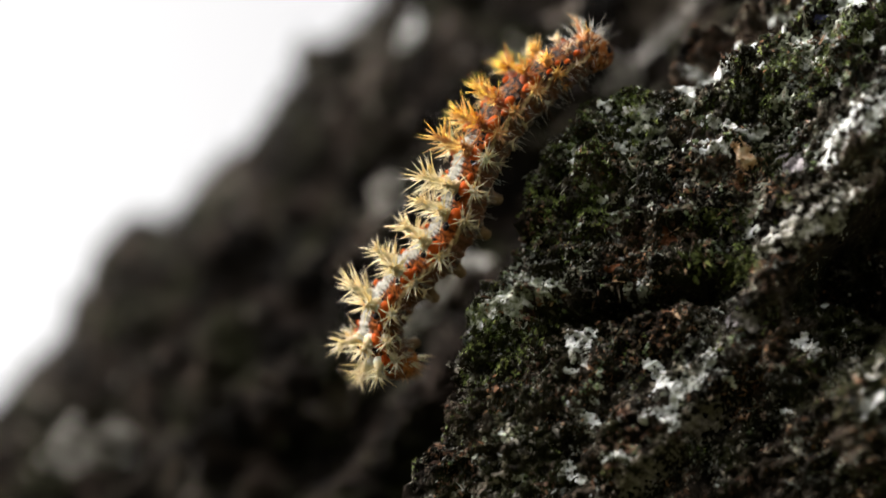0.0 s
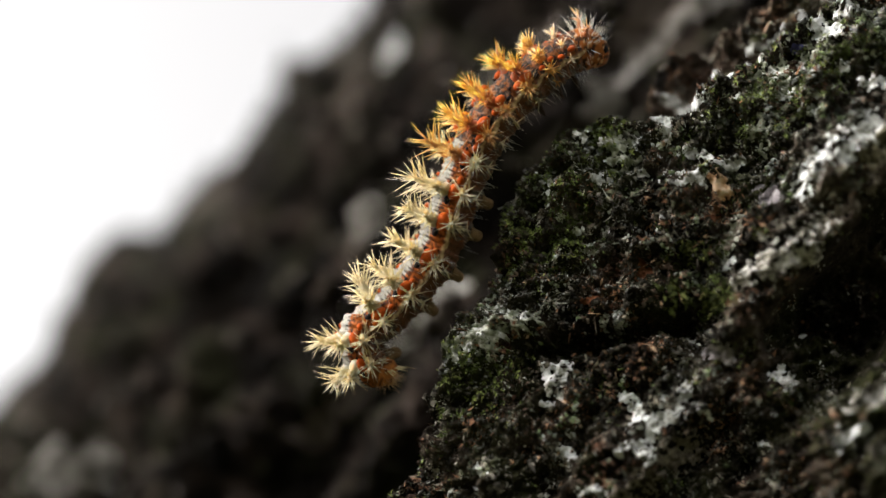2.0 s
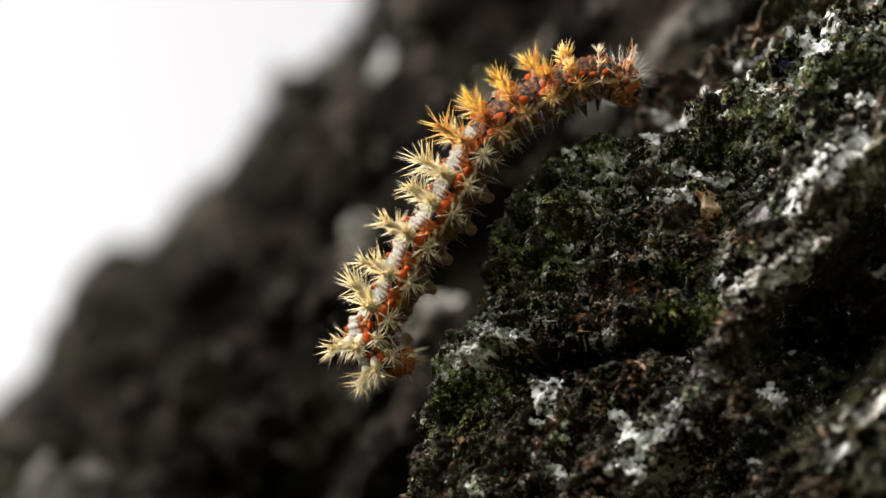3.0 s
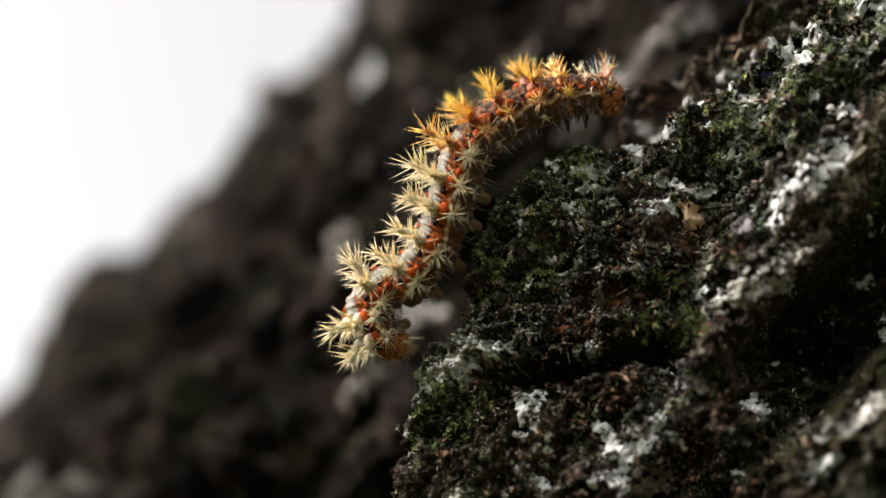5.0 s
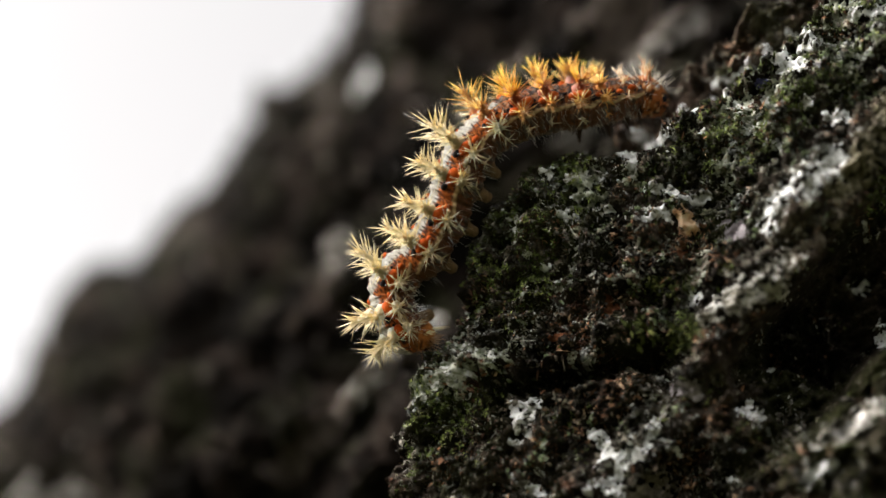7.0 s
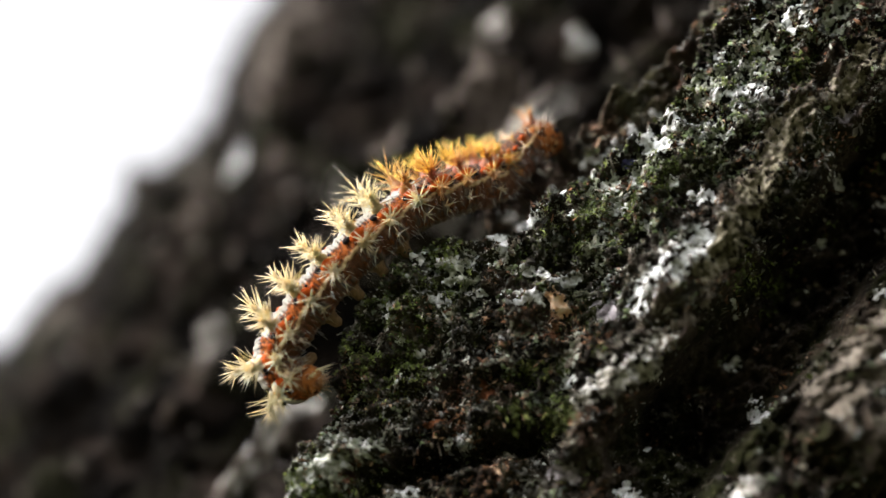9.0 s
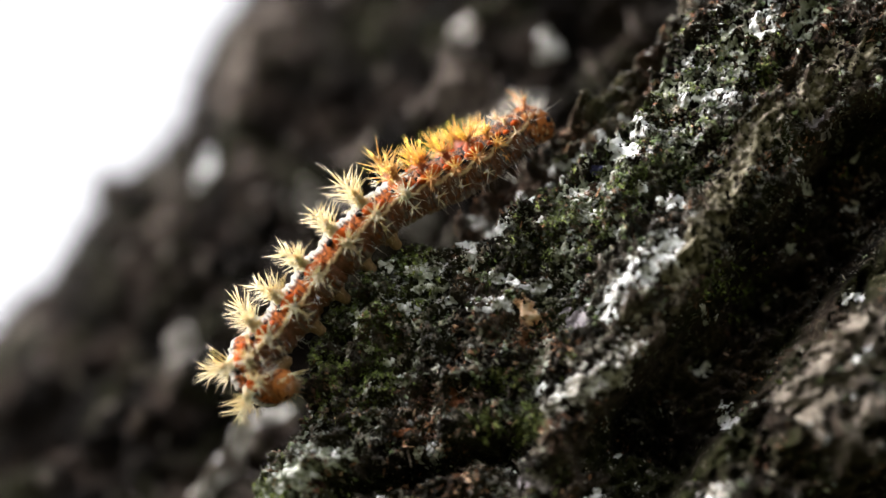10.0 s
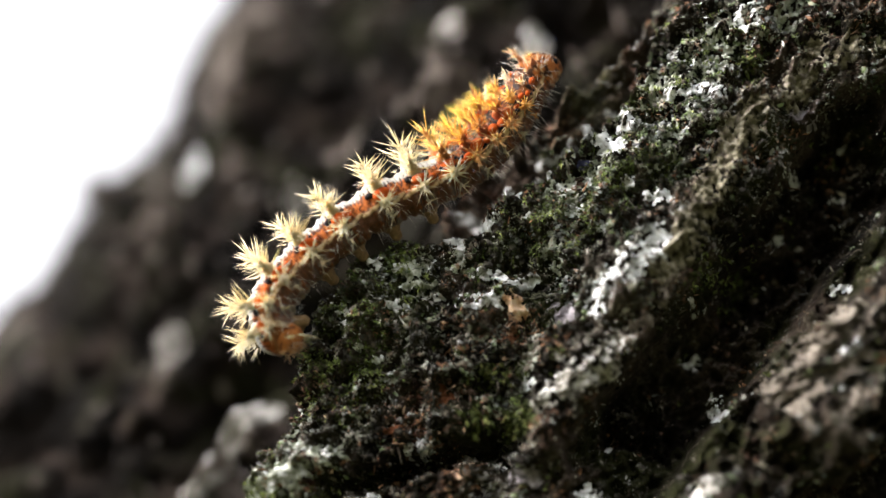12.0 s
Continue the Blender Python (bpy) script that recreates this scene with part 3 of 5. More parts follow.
def build_crusts():
    # crusts by kind: strokes of a width and the places they run through
    crust("lichen", [(1.65, (17.9, -36.5), (19.3, -36.7), (20.9, -36.5), (22.5, -36.3), (24.4, -36.1)), (1.24, (21.4, -36.9), (22.4, -35.2), (23.6, -35.3)), (1.4, (20.6, -35.8), (20.8, -35.3))], LICHEN, "crusty white lichen patch on dark bark", 400, 0.2)
    crust("lichen", [(0.99, (26.6, -38.3), (27.1, -37.6))], LICHEN, "crusty white lichen patch on dark bark", 401)
    crust("lichen", [(0.83, (26.3, -40.4), (26.6, -40.2))], LICHEN, "crusty white lichen patch on dark bark", 402)
    crust("lichen", [(1.07, (28.6, -46.5), (28.0, -43.9), (28.0, -42.5)), (0.74, (27.2, -43.2), (28.7, -42.8))], LICHEN, "crusty white lichen patch on dark bark", 403)
    crust("lichen", [(0.66, (31.0, -46.4), (30.4, -43.6)), (0.83, (29.7, -43.6), (30.4, -42.9))], LICHEN, "crusty white lichen patch on dark bark", 404)
    crust("lichen", [(0.58, (24.4, -48.4), (25.7, -47.4)), (0.66, (26.2, -47.2), (27.4, -46.8))], LICHEN, "crusty white lichen patch on dark bark", 405)
    crust("lichen", [(0.74, (33.3, -42.5), (34.1, -41.5), (35.0, -40.4)), (0.41, (33.4, -40.2), (34.2, -39.5))], LICHEN, "crusty white lichen patch on dark bark", 406)
    crust("lichen", [(0.91, (35.7, -40.2), (35.4, -38.7))], LICHEN, "crusty white lichen patch on dark bark", 407)
    crust("lichen", [(0.74, (15.3, -48.9), (15.6, -47.6)), (0.83, (15.3, -47.6), (14.6, -46.5))], LICHEN, "crusty white lichen patch on dark bark", 408, 0.5, 0.3)
    crust("lichen", [(0.66, (17.8, -46.5), (18.1, -46.5)), (0.66, (18.1, -50.1), (17.8, -46.5))], LICHEN, "crusty white lichen patch on dark bark", 409, 0.5, 0.3)
    crust("lichen", [(0.58, (14.7, -45.0), (15.4, -44.0), (15.3, -43.0)), (0.66, (15.4, -42.6), (16.2, -42.1), (17.0, -41.8))], LICHEN, "crusty white lichen patch on dark bark", 410, 0.5, 0.3)
    crust("lichen", [(0.5, (12.1, -43.6), (12.9, -43.1)), (0.91, (13.6, -42.9), (13.8, -42.4))], LICHEN, "crusty white lichen patch on dark bark", 411, 0.45, 0.3)
    crust("lichen", [(1.07, (18.6, -25.8), (17.6, -25.1))], LICHEN, "crusty white lichen patch on dark bark", 412)
    crust("lichen", [(0.99, (-2.6, -40.9), (-3.1, -40.5), (-4.1, -40.3)), (0.66, (-4.2, -41.3), (-4.8, -39.9))], LICHEN, "crusty white lichen patch on dark bark", 413)
    crust("lichen", [(0.91, (-1.5, -36.0), (-1.5, -35.2), (-1.9, -33.9), (-1.2, -33.1), (0.0, -32.4), (1.0, -32.8), (1.8, -33.2)), (0.83, (-1.6, -33.0), (-2.4, -32.5))], LICHEN, "crusty white lichen patch on dark bark", 414)
    crust("lichen", [(0.58, (-4.8, -33.3), (-4.0, -33.5)), (0.99, (-3.6, -32.8), (-3.2, -32.1), (-3.6, -31.7))], LICHEN, "crusty white lichen patch on dark bark", 415)
    crust("lichen", [(0.58, (-7.4, -37.1), (-7.0, -36.3))], LICHEN, "crusty white lichen patch on dark bark", 416)
    crust("lichen", [(0.45, (-6.1, -37.2), (-6.0, -37.0))], LICHEN, "crusty white lichen patch on dark bark", 417)
    crust("lichen", [(1.24, (7.1, -29.1), (7.0, -28.2))], LICHEN, "crusty white lichen patch on dark bark", 418)
    crust("lichen", [(0.74, (-8.7, -33.7), (-7.7, -32.9), (-7.2, -31.9))], LICHEN, "crusty white lichen patch on dark bark", 419)
    crust("lichen", [(0.66, (21.5, -49.4), (21.1, -46.1))], LICHEN, "crusty white lichen patch on dark bark", 420)
    crust("lichen", [(0.58, (18.2, -47.0), (18.6, -46.4))], LICHEN, "crusty white lichen patch on dark bark", 421)
    crust("lichen", [(0.74, (25.4, -20.9), (26.3, -20.6))], LICHEN, "crusty white lichen patch on dark bark", 422)
    crust("lichen", [(0.9, (9.7, -35.3), (11.0, -35.2)), (1.5, (11.0, -35.0), (12.9, -34.6), (14.7, -34.1), (16.9, -33.5)), (1.3, (12.2, -34.0), (13.7, -33.4), (15.1, -33.0))], CHALK, "pale streak of crust along a bark ridge", 440, 0.3)
    crust("lichen", [(1.2, (8.4, -23.7), (10.5, -23.1), (12.8, -22.6))], CHALK, "pale crust along a broken bark ridge", 444, 0.3)
    crust("lichen", [(0.83, (-6.6, -46.5), (-5.0, -46.6), (-4.1, -46.7)), (0.83, (-5.4, -45.7), (-4.3, -45.5)), (0.74, (-2.5, -44.6), (-1.8, -45.1)), (0.5, (-3.1, -47.0), (-2.7, -46.0))], LICHEN, "streak of white lichen along a bark ridge", 441)
    crust("lichen", [(0.58, (-7.8, -46.4), (-7.3, -46.9))], LICHEN, "streak of white lichen along a bark ridge", 442)
    crust("lichen", [(0.74, (5.4, -22.7), (6.6, -22.8), (7.9, -22.3))], LICHEN, "streak of white lichen along a bark ridge", 443)
    crust("lichen", [(0.58, (23.7, -48.2), (23.5, -45.5)), (0.91, (23.2, -44.5), (23.8, -43.3)), (0.91, (22.5, -43.3), (22.7, -41.9)), (0.41, (19.8, -44.7), (20.1, -44.5))], LICHEN, "thin dusty grey lichen film on bark", 460, 0.02, 0.12)
    crust("lichen", [(0.37, (10.3, -48.7), (10.8, -48.4))], LICHEN, "thin dusty grey lichen film on bark", 461, 0.02, 0.12)
    crust("lichen", [(0.5, (11.2, -46.5), (11.7, -46.2))], LICHEN, "thin dusty grey lichen film on bark", 462, 0.02, 0.12)
    crust("lichen", [(0.5, (11.0, -49.9), (11.5, -49.5))], LICHEN, "thin dusty grey lichen film on bark", 463, 0.02, 0.12)
    crust("lichen", [(0.66, (6.4, -45.5), (6.9, -45.0))], LICHEN, "thin dusty grey lichen film on bark", 464, 0.02, 0.12)
    crust("lichen", [(0.99, (9.4, -42.2), (10.1, -41.9))], LICHEN, "thin dusty grey lichen film on bark", 465, 0.02, 0.12)
    crust("lichen", [(1.24, (6.1, -50.4), (5.4, -48.7)), (0.99, (10.3, -51.1), (10.6, -51.1))], LICHEN, "thin dusty grey lichen film on bark", 466, 0.02, 0.12)
    crust("lichen", [(0.74, (9.8, -37.6), (10.7, -36.9))], LICHEN, "thin dusty grey lichen film on bark", 467, 0.02, 0.12)
    crust("lichen", [(1.16, (19.5, -29.6), (20.1, -29.1))], LICHEN, "thin dusty grey lichen film on bark", 468, 0.02, 0.12)
    crust("lichen", [(0.41, (19.1, -24.4), (19.8, -24.1))], LICHEN, "thin dusty grey lichen film on bark", 469, 0.02, 0.12)
    crust("lichen", [(1.07, (30.1, -29.7), (31.1, -29.6))], LICHEN, "thin dusty grey lichen film on bark", 470, 0.02, 0.12)
    crust("lichen", [(0.66, (-4.6, -39.3), (-4.6, -38.7))], LICHEN, "thin dusty grey lichen film on bark", 471, 0.02, 0.12)
    crust("lichen", [(0.58, (2.7, -26.7), (2.6, -25.8))], LICHEN, "thin dusty grey lichen film on bark", 472, 0.02, 0.12)
    crust("lichen", [(0.58, (10.7, -30.0), (10.8, -29.9))], LICHEN, "thin dusty grey lichen film on bark", 473, 0.02, 0.12)
    crust("lichen", [(0.74, (-11.2, -34.5), (-10.4, -33.3))], LICHEN, "thin dusty grey lichen film on bark", 474, 0.02, 0.12)
    crust("lichen", [(1.07, (16.9, -33.5), (19.0, -33.1)), (0.66, (18.0, -35.3), (19.1, -35.2))], BEIGE, "beige crust along a broken bark ridge", 490, 0.22)
    crust("lichen", [(1.24, (30.0, -35.7), (31.5, -35.6), (32.5, -36.2)), (0.91, (32.8, -36.9), (33.8, -37.2), (35.5, -36.5), (36.1, -35.8))], BEIGE, "beige crust along a broken bark ridge", 491, 0.22)
    crust("lichen", [(0.83, (25.8, -35.5), (27.7, -35.2))], BEIGE, "beige crust along a broken bark ridge", 492, 0.22)
    crust("lichen", [(0.83, (38.7, -35.9), (40.5, -35.1))], BEIGE, "beige crust along a broken bark ridge", 493, 0.22)
    crust("lichen", [(0.91, (10.7, -38.4), (12.0, -38.0), (13.2, -38.2))], BEIGE, "beige crust along a broken bark ridge", 494, 0.22)
    crust("lichen", [(0.66, (-16.7, -38.8), (-15.7, -38.9), (-14.4, -38.1))], BEIGE, "beige crust along a broken bark ridge", 495, 0.22)
    crust("lichen", [(2.07, (-8.6, -31.3), (-6.4, -30.8), (-4.7, -30.7))], BEIGE, "beige crust along a broken bark ridge", 496, 0.22)
    crust("lichen", [(2.07, (-2.4, -30.6), (-0.7, -30.1))], BEIGE, "beige crust along a broken bark ridge", 497, 0.22)
    crust("lichen", [(1.82, (20.8, -23.1), (23.4, -22.8), (24.9, -22.6)), (2.48, (26.9, -21.7), (27.9, -21.6))], BEIGE, "beige crust along a broken bark ridge", 498, 0.4)
    crust("lichen", [(1.4, (20.5, -21.5), (23.3, -20.9), (25.9, -19.9)), (1.24, (21.0, -18.4), (23.9, -18.5))], BEIGE, "beige crust along a broken bark ridge", 499, 0.4)
    crust("lichen", [(0.99, (20.7, -33.2), (21.1, -33.1))], BEIGE, "beige crust along a broken bark ridge", 500, 0.22)
    crust("lichen", [(2.48, (22.9, -70.5), (26.9, -69.1), (30.4, -64.0))], FAINT, "pale weathered crust on the furrowed bark", 510, 0.35, 0.4, 0.25)
    crust("lichen", [(2.07, (-24.1, -66.8), (-18.1, -64.5), (-13.8, -65.0), (-10.2, -64.7), (-6.5, -62.0))], FAINT, "pale weathered crust on the furrowed bark", 511, 0.12, 0.4, 0.25)
    crust("lichen", [(2.2, (-13.5, -65.0), (-9, -64.6), (-4.6, -64.3))], CHALK, "pale smooth strip of bark in the furrow beside the plate", 512, 0.6, 0.3, 0.2)
    crust("lichen", [(2.0, (22.6, -34.0), (24.6, -34.2), (26.3, -34.6), (29.0, -35.2)), (2.3, (29.0, -35.3), (31.3, -35.7), (33.9, -36.2), (36.2, -36.3))], OLIVE, "olive-tan crust over a bark ridge", 514, 0.2, 0.25)
    crust("lichen", [(1.7, (38.6, -35.0), (40.7, -35.0), (43.4, -36.0)), (1.4, (42.9, -33.6), (44.5, -33.9))], OLIVE, "olive-tan crust over a bark ridge", 515, 0.3, 0.2)
    crust("lichen", [(1.0, (17.8, -51.7), (18.2, -50.7), (17.9, -49.6))], LICHEN, "crusty white lichen patch on dark bark", 516, 0.4)
    crust("lichen", [(0.6, (42.0, -41.4), (41.3, -41.7), (40.6, -41.1), (40.7, -40.3), (41.5, -40.1), (42.1, -40.7))], LICHEN, "ring of crusty white lichen on dark bark", 517, 0.5)
    crust("lichen", [(2.6, (16, -67.2), (22, -67.6), (25.6, -66.6), (28, -63.8), (31.5, -63.0))], PALE, "pale weathered crust on the furrowed bark", 518, 0.3, 0.4, 0.25)
    crust("lichen", [(1.9, (-7.3, -47.4), (-5.2, -46.3), (-3.7, -45.9)), (1.5, (-3.7, -45.9), (-2.1, -44.6))], SAGE, "sage-white leafy lichen along the edge of the plate", 523, 0.02, 0.3)
    crust("lichen", [(0.9, (13.3, -38.6), (12.2, -38.0), (10.8, -37.8))], SAGE, "sage-grey crust on bark beside a ridge", 524, 0.25, 0.15)
    crust("bark_scar", [(0.7, (13.6, -40.9), (12.6, -40.5), (11.3, -40.0))], PEACH_DIM, "tan bare wood below a peach-coloured scar", 531, 0.1, 0.1)
    crust("bark_scar", [(0.6, (5.5, -41.3), (6.3, -40.9))], RUSTWOOD, "rust-brown bare wood in a crack", 553, 0.3, 0.12)
    crust("bark_scar", [(1.4, (37.7, -33.6), (38.4, -33.2))], LILAC, "flat lilac-grey crust on bark", 520, 0.25, 0.12)
    crust("bark_scar", [(0.99, (4.8, -33.7), (5.8, -33.0), (5.5, -32.4))], LILAC, "flat lilac-grey crust on bark", 521, 0.25, 0.12)
    crust("bark_scar", [(1.49, (16.1, -39.2), (16.1, -37.9))], LILAC, "flat lilac-grey crust on bark", 522, 0.3, 0.12)
    crust("bark_scar", [(1.05, (14.6, -41.9), (14.25, -40.9))], PEACH, "peach-coloured scar of bare wood in bark", 530, 0.4, 0.12)
    crust("bark_scar", [(0.58, (25.6, -44.3), (26.0, -44.1))], VIOLET, "small blue-violet flake on bark", 540, 0.25, 0.12)
    crust("bark_scar", [(0.58, (6.5, -41.8), (5.9, -40.8))], RUSTWOOD, "rust-brown bare wood in a crack", 550, 0.2, 0.12)
    crust("bark_scar", [(0.5, (11.5, -40.3), (12.7, -40.1))], RUSTWOOD, "rust-brown bare wood in a crack", 551, 0.2, 0.12)
    crust("bark_scar", [(0.5, (1.6, -43.0), (2.4, -42.4))], RUSTWOOD, "rust-brown bare wood in a crack", 552, 0.2, 0.12)


def build_flecks():
    """Small scattered flecks of thin lichen."""
    rng = np.random.default_rng(23)
    for u0, u1, v0, v1, count in ((19, 46, -45, -37.5, 26), (-14, 2, -45, -30, 16), (4, 15, -50, -44, 8), (22, 40, -34, -22, 6)):
        for k in range(count):
            u, v, w = rng.uniform(u0, u1), rng.uniform(v0, v1), rng.uniform(0.35, 1.0)
            d = rng.uniform(0.2, 0.9, 2) * rng.choice((-1, 1))
            crust("lichen", [(w, (u, v), (u + d[0], v + d[1]))], LICHEN, "small fleck of thin grey lichen on bark", 600 + k + int(100 * w), 0.08, 0.14)


def build_growth():
    rng = np.random.default_rng(5)
    # crumbling crust all over the thick plate, in patches of three kinds
    for name, mat, label, count, seed, level, size in (
            ("bark_crust", CRUMB, "crumbly dark-brown crust over the bark plate", 38000, 151, -9, 0.2),
            ("powdery_lichen", DUST, "powdery grey-green lichen crumbs on the bark plate", 95000, 161, -0.02, 0.15),
            ("bark_flakes", RUSTY, "small rusty-brown bark flakes on the plate", 70000, 171, 0.42, 0.2)):
        u, v = rng.uniform(-20, 52, count), rng.uniform(-56, -12, count)
        zone = rough(u / 5, v / 4, 3, seed, 0.6)
        if seed == 161:
            zone = zone + mound(u, v, 25, -41, 12, 5, 0.6) + mound(u, v, 12, -48, 5, 3, 0.5) + mound(u, v, -4, -46, 5, 2.5, 0.4) + mound(u, v, 35, -40, 8, 5, 0.35) - mound(u, v, 6, -51, 6, 3, 0.3) - mound(u, v, 22, -26, 18, 6, 0.4) - mound(u, v, -3, -36, 9, 5, 0.35) + mound(u, v, 5, -51.5, 6, 2.5, 0.5) + mound(u, v, 8, -45, 7, 4, 0.25)
        if seed == 171:
            zone = zone + mound(u, v, 12, -41.5, 3, 2, 1.0) + mound(u, v, 20, -44.5, 4, 2, 0.5) + mound(u, v, -1, -38, 5, 3, 0.45) + mound(u, v, 6.3, -41.3, 2, 1.5, 1.0) + mound(u, v, 2, -42.5, 1.5, 1.2, 0.8) + mound(u, v, 28, -40, 3, 2, 0.5)
        keep = (v > rim(u) - 1.0 - 5 * (u > 12)) & (rng.random(count) > 0.72 * smooth(-33.5, -31, v) * smooth(4, 12, u)) & (zone + 0.25 * rng.normal(0, 1, count) > level)
        keep[keep] &= clear(u[keep], v[keep])
        u, v = u[keep], v[keep]
        verts, faces = crumbs(rng, u, v, 0.05 + size * rng.random(len(u)) ** 2)
        tagged(new(name, mesh_from(name, verts, faces, mat, False)), label, "bark crust", kind="stuff")
    # lobed scales of bark and crust
    count = 26000
    u, v = rng.uniform(-20, 46, count), rng.uniform(-54, -14, count)
    keep = (v > rim(u) - 0.5 - 4 * (u > 12)) & (rough(u / 3, v / 2.5, 2, 191) - 0.3 * smooth(-33.5, -31, v) * smooth(4, 12, u) + 0.2 * rng.normal(0, 1, count) > 0.18)
    keep[keep] &= clear(u[keep], v[keep])
    u, v = u[keep], v[keep]
    verts, faces = flakes(rng, u, v, 0.11 + 0.27 * rng.random(len(u)) ** 2, 9, 0.16, 0.75)
    tagged(new("bark_scales", mesh_from("bark_scales", verts, faces, SCALE, False)), "lobed grey-brown scales of crust on the bark plate", "bark crust", kind="stuff")
    # curled grey-green squamules, thickest where the crust is powdery
    count = 90000
    u, v = rng.uniform(-20, 48, count), rng.uniform(-54, -14, count)
    zone = 0.75 * rough(u / 3.2, v / 2.6, 3, 201, 0.6) - 0.42 + mound(u, v, 27, -42, 13, 4.5, 0.55) + mound(u, v, 42, -40, 9, 5, 0.45) + mound(u, v, 8, -51, 8, 2.6, 0.2) + mound(u, v, -5, -46, 6, 3, 0.35) + mound(u, v, 14, -46, 5, 3, 0.2) - mound(u, v, 20, -29, 16, 4, 0.4)
    keep = (v > rim(u) - 0.6) & (zone + 0.3 * rough(u / 0.9, v / 0.8, 2, 211) + 0.12 * rng.normal(0, 1, count) > 0.2)
    keep[keep] &= clear(u[keep], v[keep])
    u, v = u[keep], v[keep]
    verts, faces = flakes(rng, u, v, 0.07 + 0.2 * rng.random(len(u)) ** 2, 7, 0.35, 0.8)
    tagged(new("squamules", mesh_from("squamules", verts, faces, SQUAMULE, False)), "curled grey-green lichen squamules over the bark plate", "lichen", kind="stuff")
    # coarser lumps in the furrows, their colour darkened for the shade there
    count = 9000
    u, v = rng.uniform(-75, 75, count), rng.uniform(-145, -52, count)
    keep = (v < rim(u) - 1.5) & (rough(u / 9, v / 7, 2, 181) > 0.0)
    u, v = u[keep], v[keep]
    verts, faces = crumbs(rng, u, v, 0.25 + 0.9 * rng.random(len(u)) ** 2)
    tagged(new("bark_crust", mesh_from("bark_crust", verts, faces, FURROW_CRUMB_SHADED, False)), "coarse crumbs of bark and crust in the furrows, shade in their colour", "bark crust", kind="stuff")
    # moss: a thin pelt, and cushions in the hollows
    count = 180000
    u, v = rng.uniform(-20, 52, count), rng.uniform(-54.5, -12, count)
    pelt = 0.36 * rough(u / 4, v / 3.5, 3, 101) - 0.13
    cushions = 0
    for cu, cv, wu, wv in ((6, -51.5, 9, 3.6), (12, -50.5, 3, 2), (7.9, -35.9, 1.6, 1.0), (3, -47, 2.5, 1.5), (15, -44.5, 2, 1.5), (23, -42.5, 3.5, 2.5), (20, -43.5, 5, 3), (-2, -50, 4, 1.5), (27, -42.5, 4, 4), (36, -42.5, 6, 3.5), (7.6, -35.4, 1.6, 1.2), (9.0, -40, 1.5, 1.3), (-9, -45, 4, 3.5), (39, -38.8, 2.2, 2), (26, -31, 3, 2)):
        cushions = cushions + mound(u, v, cu, cv, wu, wv, 0.8 if cu < 12 else 0.5)
    clumps = smooth(-0.12, 0.25, rough(u / 1.6, v / 1.3, 2, 111)) * smooth(-0.5, 0.3, rough(u / 1.9, v / 1.5, 2, 66, 0.5, True))
    keep = (rng.random(count) < np.clip(pelt + cushions, 0, 0.95) * (0.12 + 0.88 * clumps)) & (v > rim(u) - 1.0)
    keep[keep] &= clear(u[keep], v[keep])
    u, v = u[keep], v[keep]
    verts, faces = leaflets(rng, u, v, 0.2 + 0.24 * rng.random(len(u)), 5)
    tagged(new("moss", mesh_from("moss", verts, faces, MOSS, False)), "short dark-green moss cushions on the bark", "moss", kind="stuff")
    # upright tufts of longer moss
    u = np.concatenate([rng.normal(a, 0.45, 16) for a in (6.4, 9.5, 10.5, 38.8, 7.6, 8.3)])
    v = np.concatenate([rng.normal(a, 0.45, 16) for a in (-38.5, -39.8, -38.6, -38.8, -36.0, -35.6)])
    verts, faces = leaflets(rng, u, v, 0.5 + 0.6 * rng.random(len(u)), 5)
    tagged(new("moss", mesh_from("moss", verts, faces, TALL_MOSS, False)), "taller upright tufts of dark moss on the bark", "moss", kind="stuff")
    for k, (pu, pv, w, h) in enumerate([(23.5, -43.3, 5, 2.8), (26.8, -42.4, 3.4, 2.2), (12, -48.6, 3.4, 2.2), (33.5, -43.2, 4.5, 2.6), (38.5, -41.6, 4.5, 2.8), (-4.5, -46.3, 4.5, 2.2), (19.5, -41.5, 3.5, 2), (30, -40.2, 4, 2.2), (44, -39.5, 5, 3)]):
        lichen("lichen", pu, pv, w, h, -20 + 30 * (k % 3), SAGE, "thin curled grey-green lichen on the bark plate", 380 + k, 0.0, 0.16)
    far = "pale crusty patch on the furrowed bark"
    for k, (pu, pv, w, h) in enumerate([(12.4, -79.7, 3.6, 3), (-5.7, -82.2, 3.4, 4.2), (-45.5, -93.2, 6, 4.4), (-42.0, -88.2, 4.5, 3.6), (33.9, -77.5, 3, 2.6)]):
        lichen("lichen", pu, pv, w, h, -47, PALE, far, 340 + k, 0.25, 0.3, 0.3)
    for k, (pu, pv, w, h) in enumerate([(18.9, -79.7, 3, 3), (12.3, -100.7, 3, 3), (29.0, -72, 6, 5), (22, -112, 9, 13), (2, -98, 7, 3)]):
        lichen("lichen", pu, pv, w, h, -47, FAINT, "faint brownish crust on the furrowed bark", 350 + k, 0.3, 0.3, 0.3)
    for k, (pu, pv, w, h) in enumerate([(8.8, -105.5, 3.2, 3.6), (37.1, -66.6, 2.4, 2.0)]):
        lichen("lichen", pu, pv, w, h, -47, LICHEN, "white crusty patch on the furrowed bark", 360 + k, 0.3, 0.3, 0.25)


build_ground()
build_trunk()
build_crusts()
build_flecks()
build_growth()


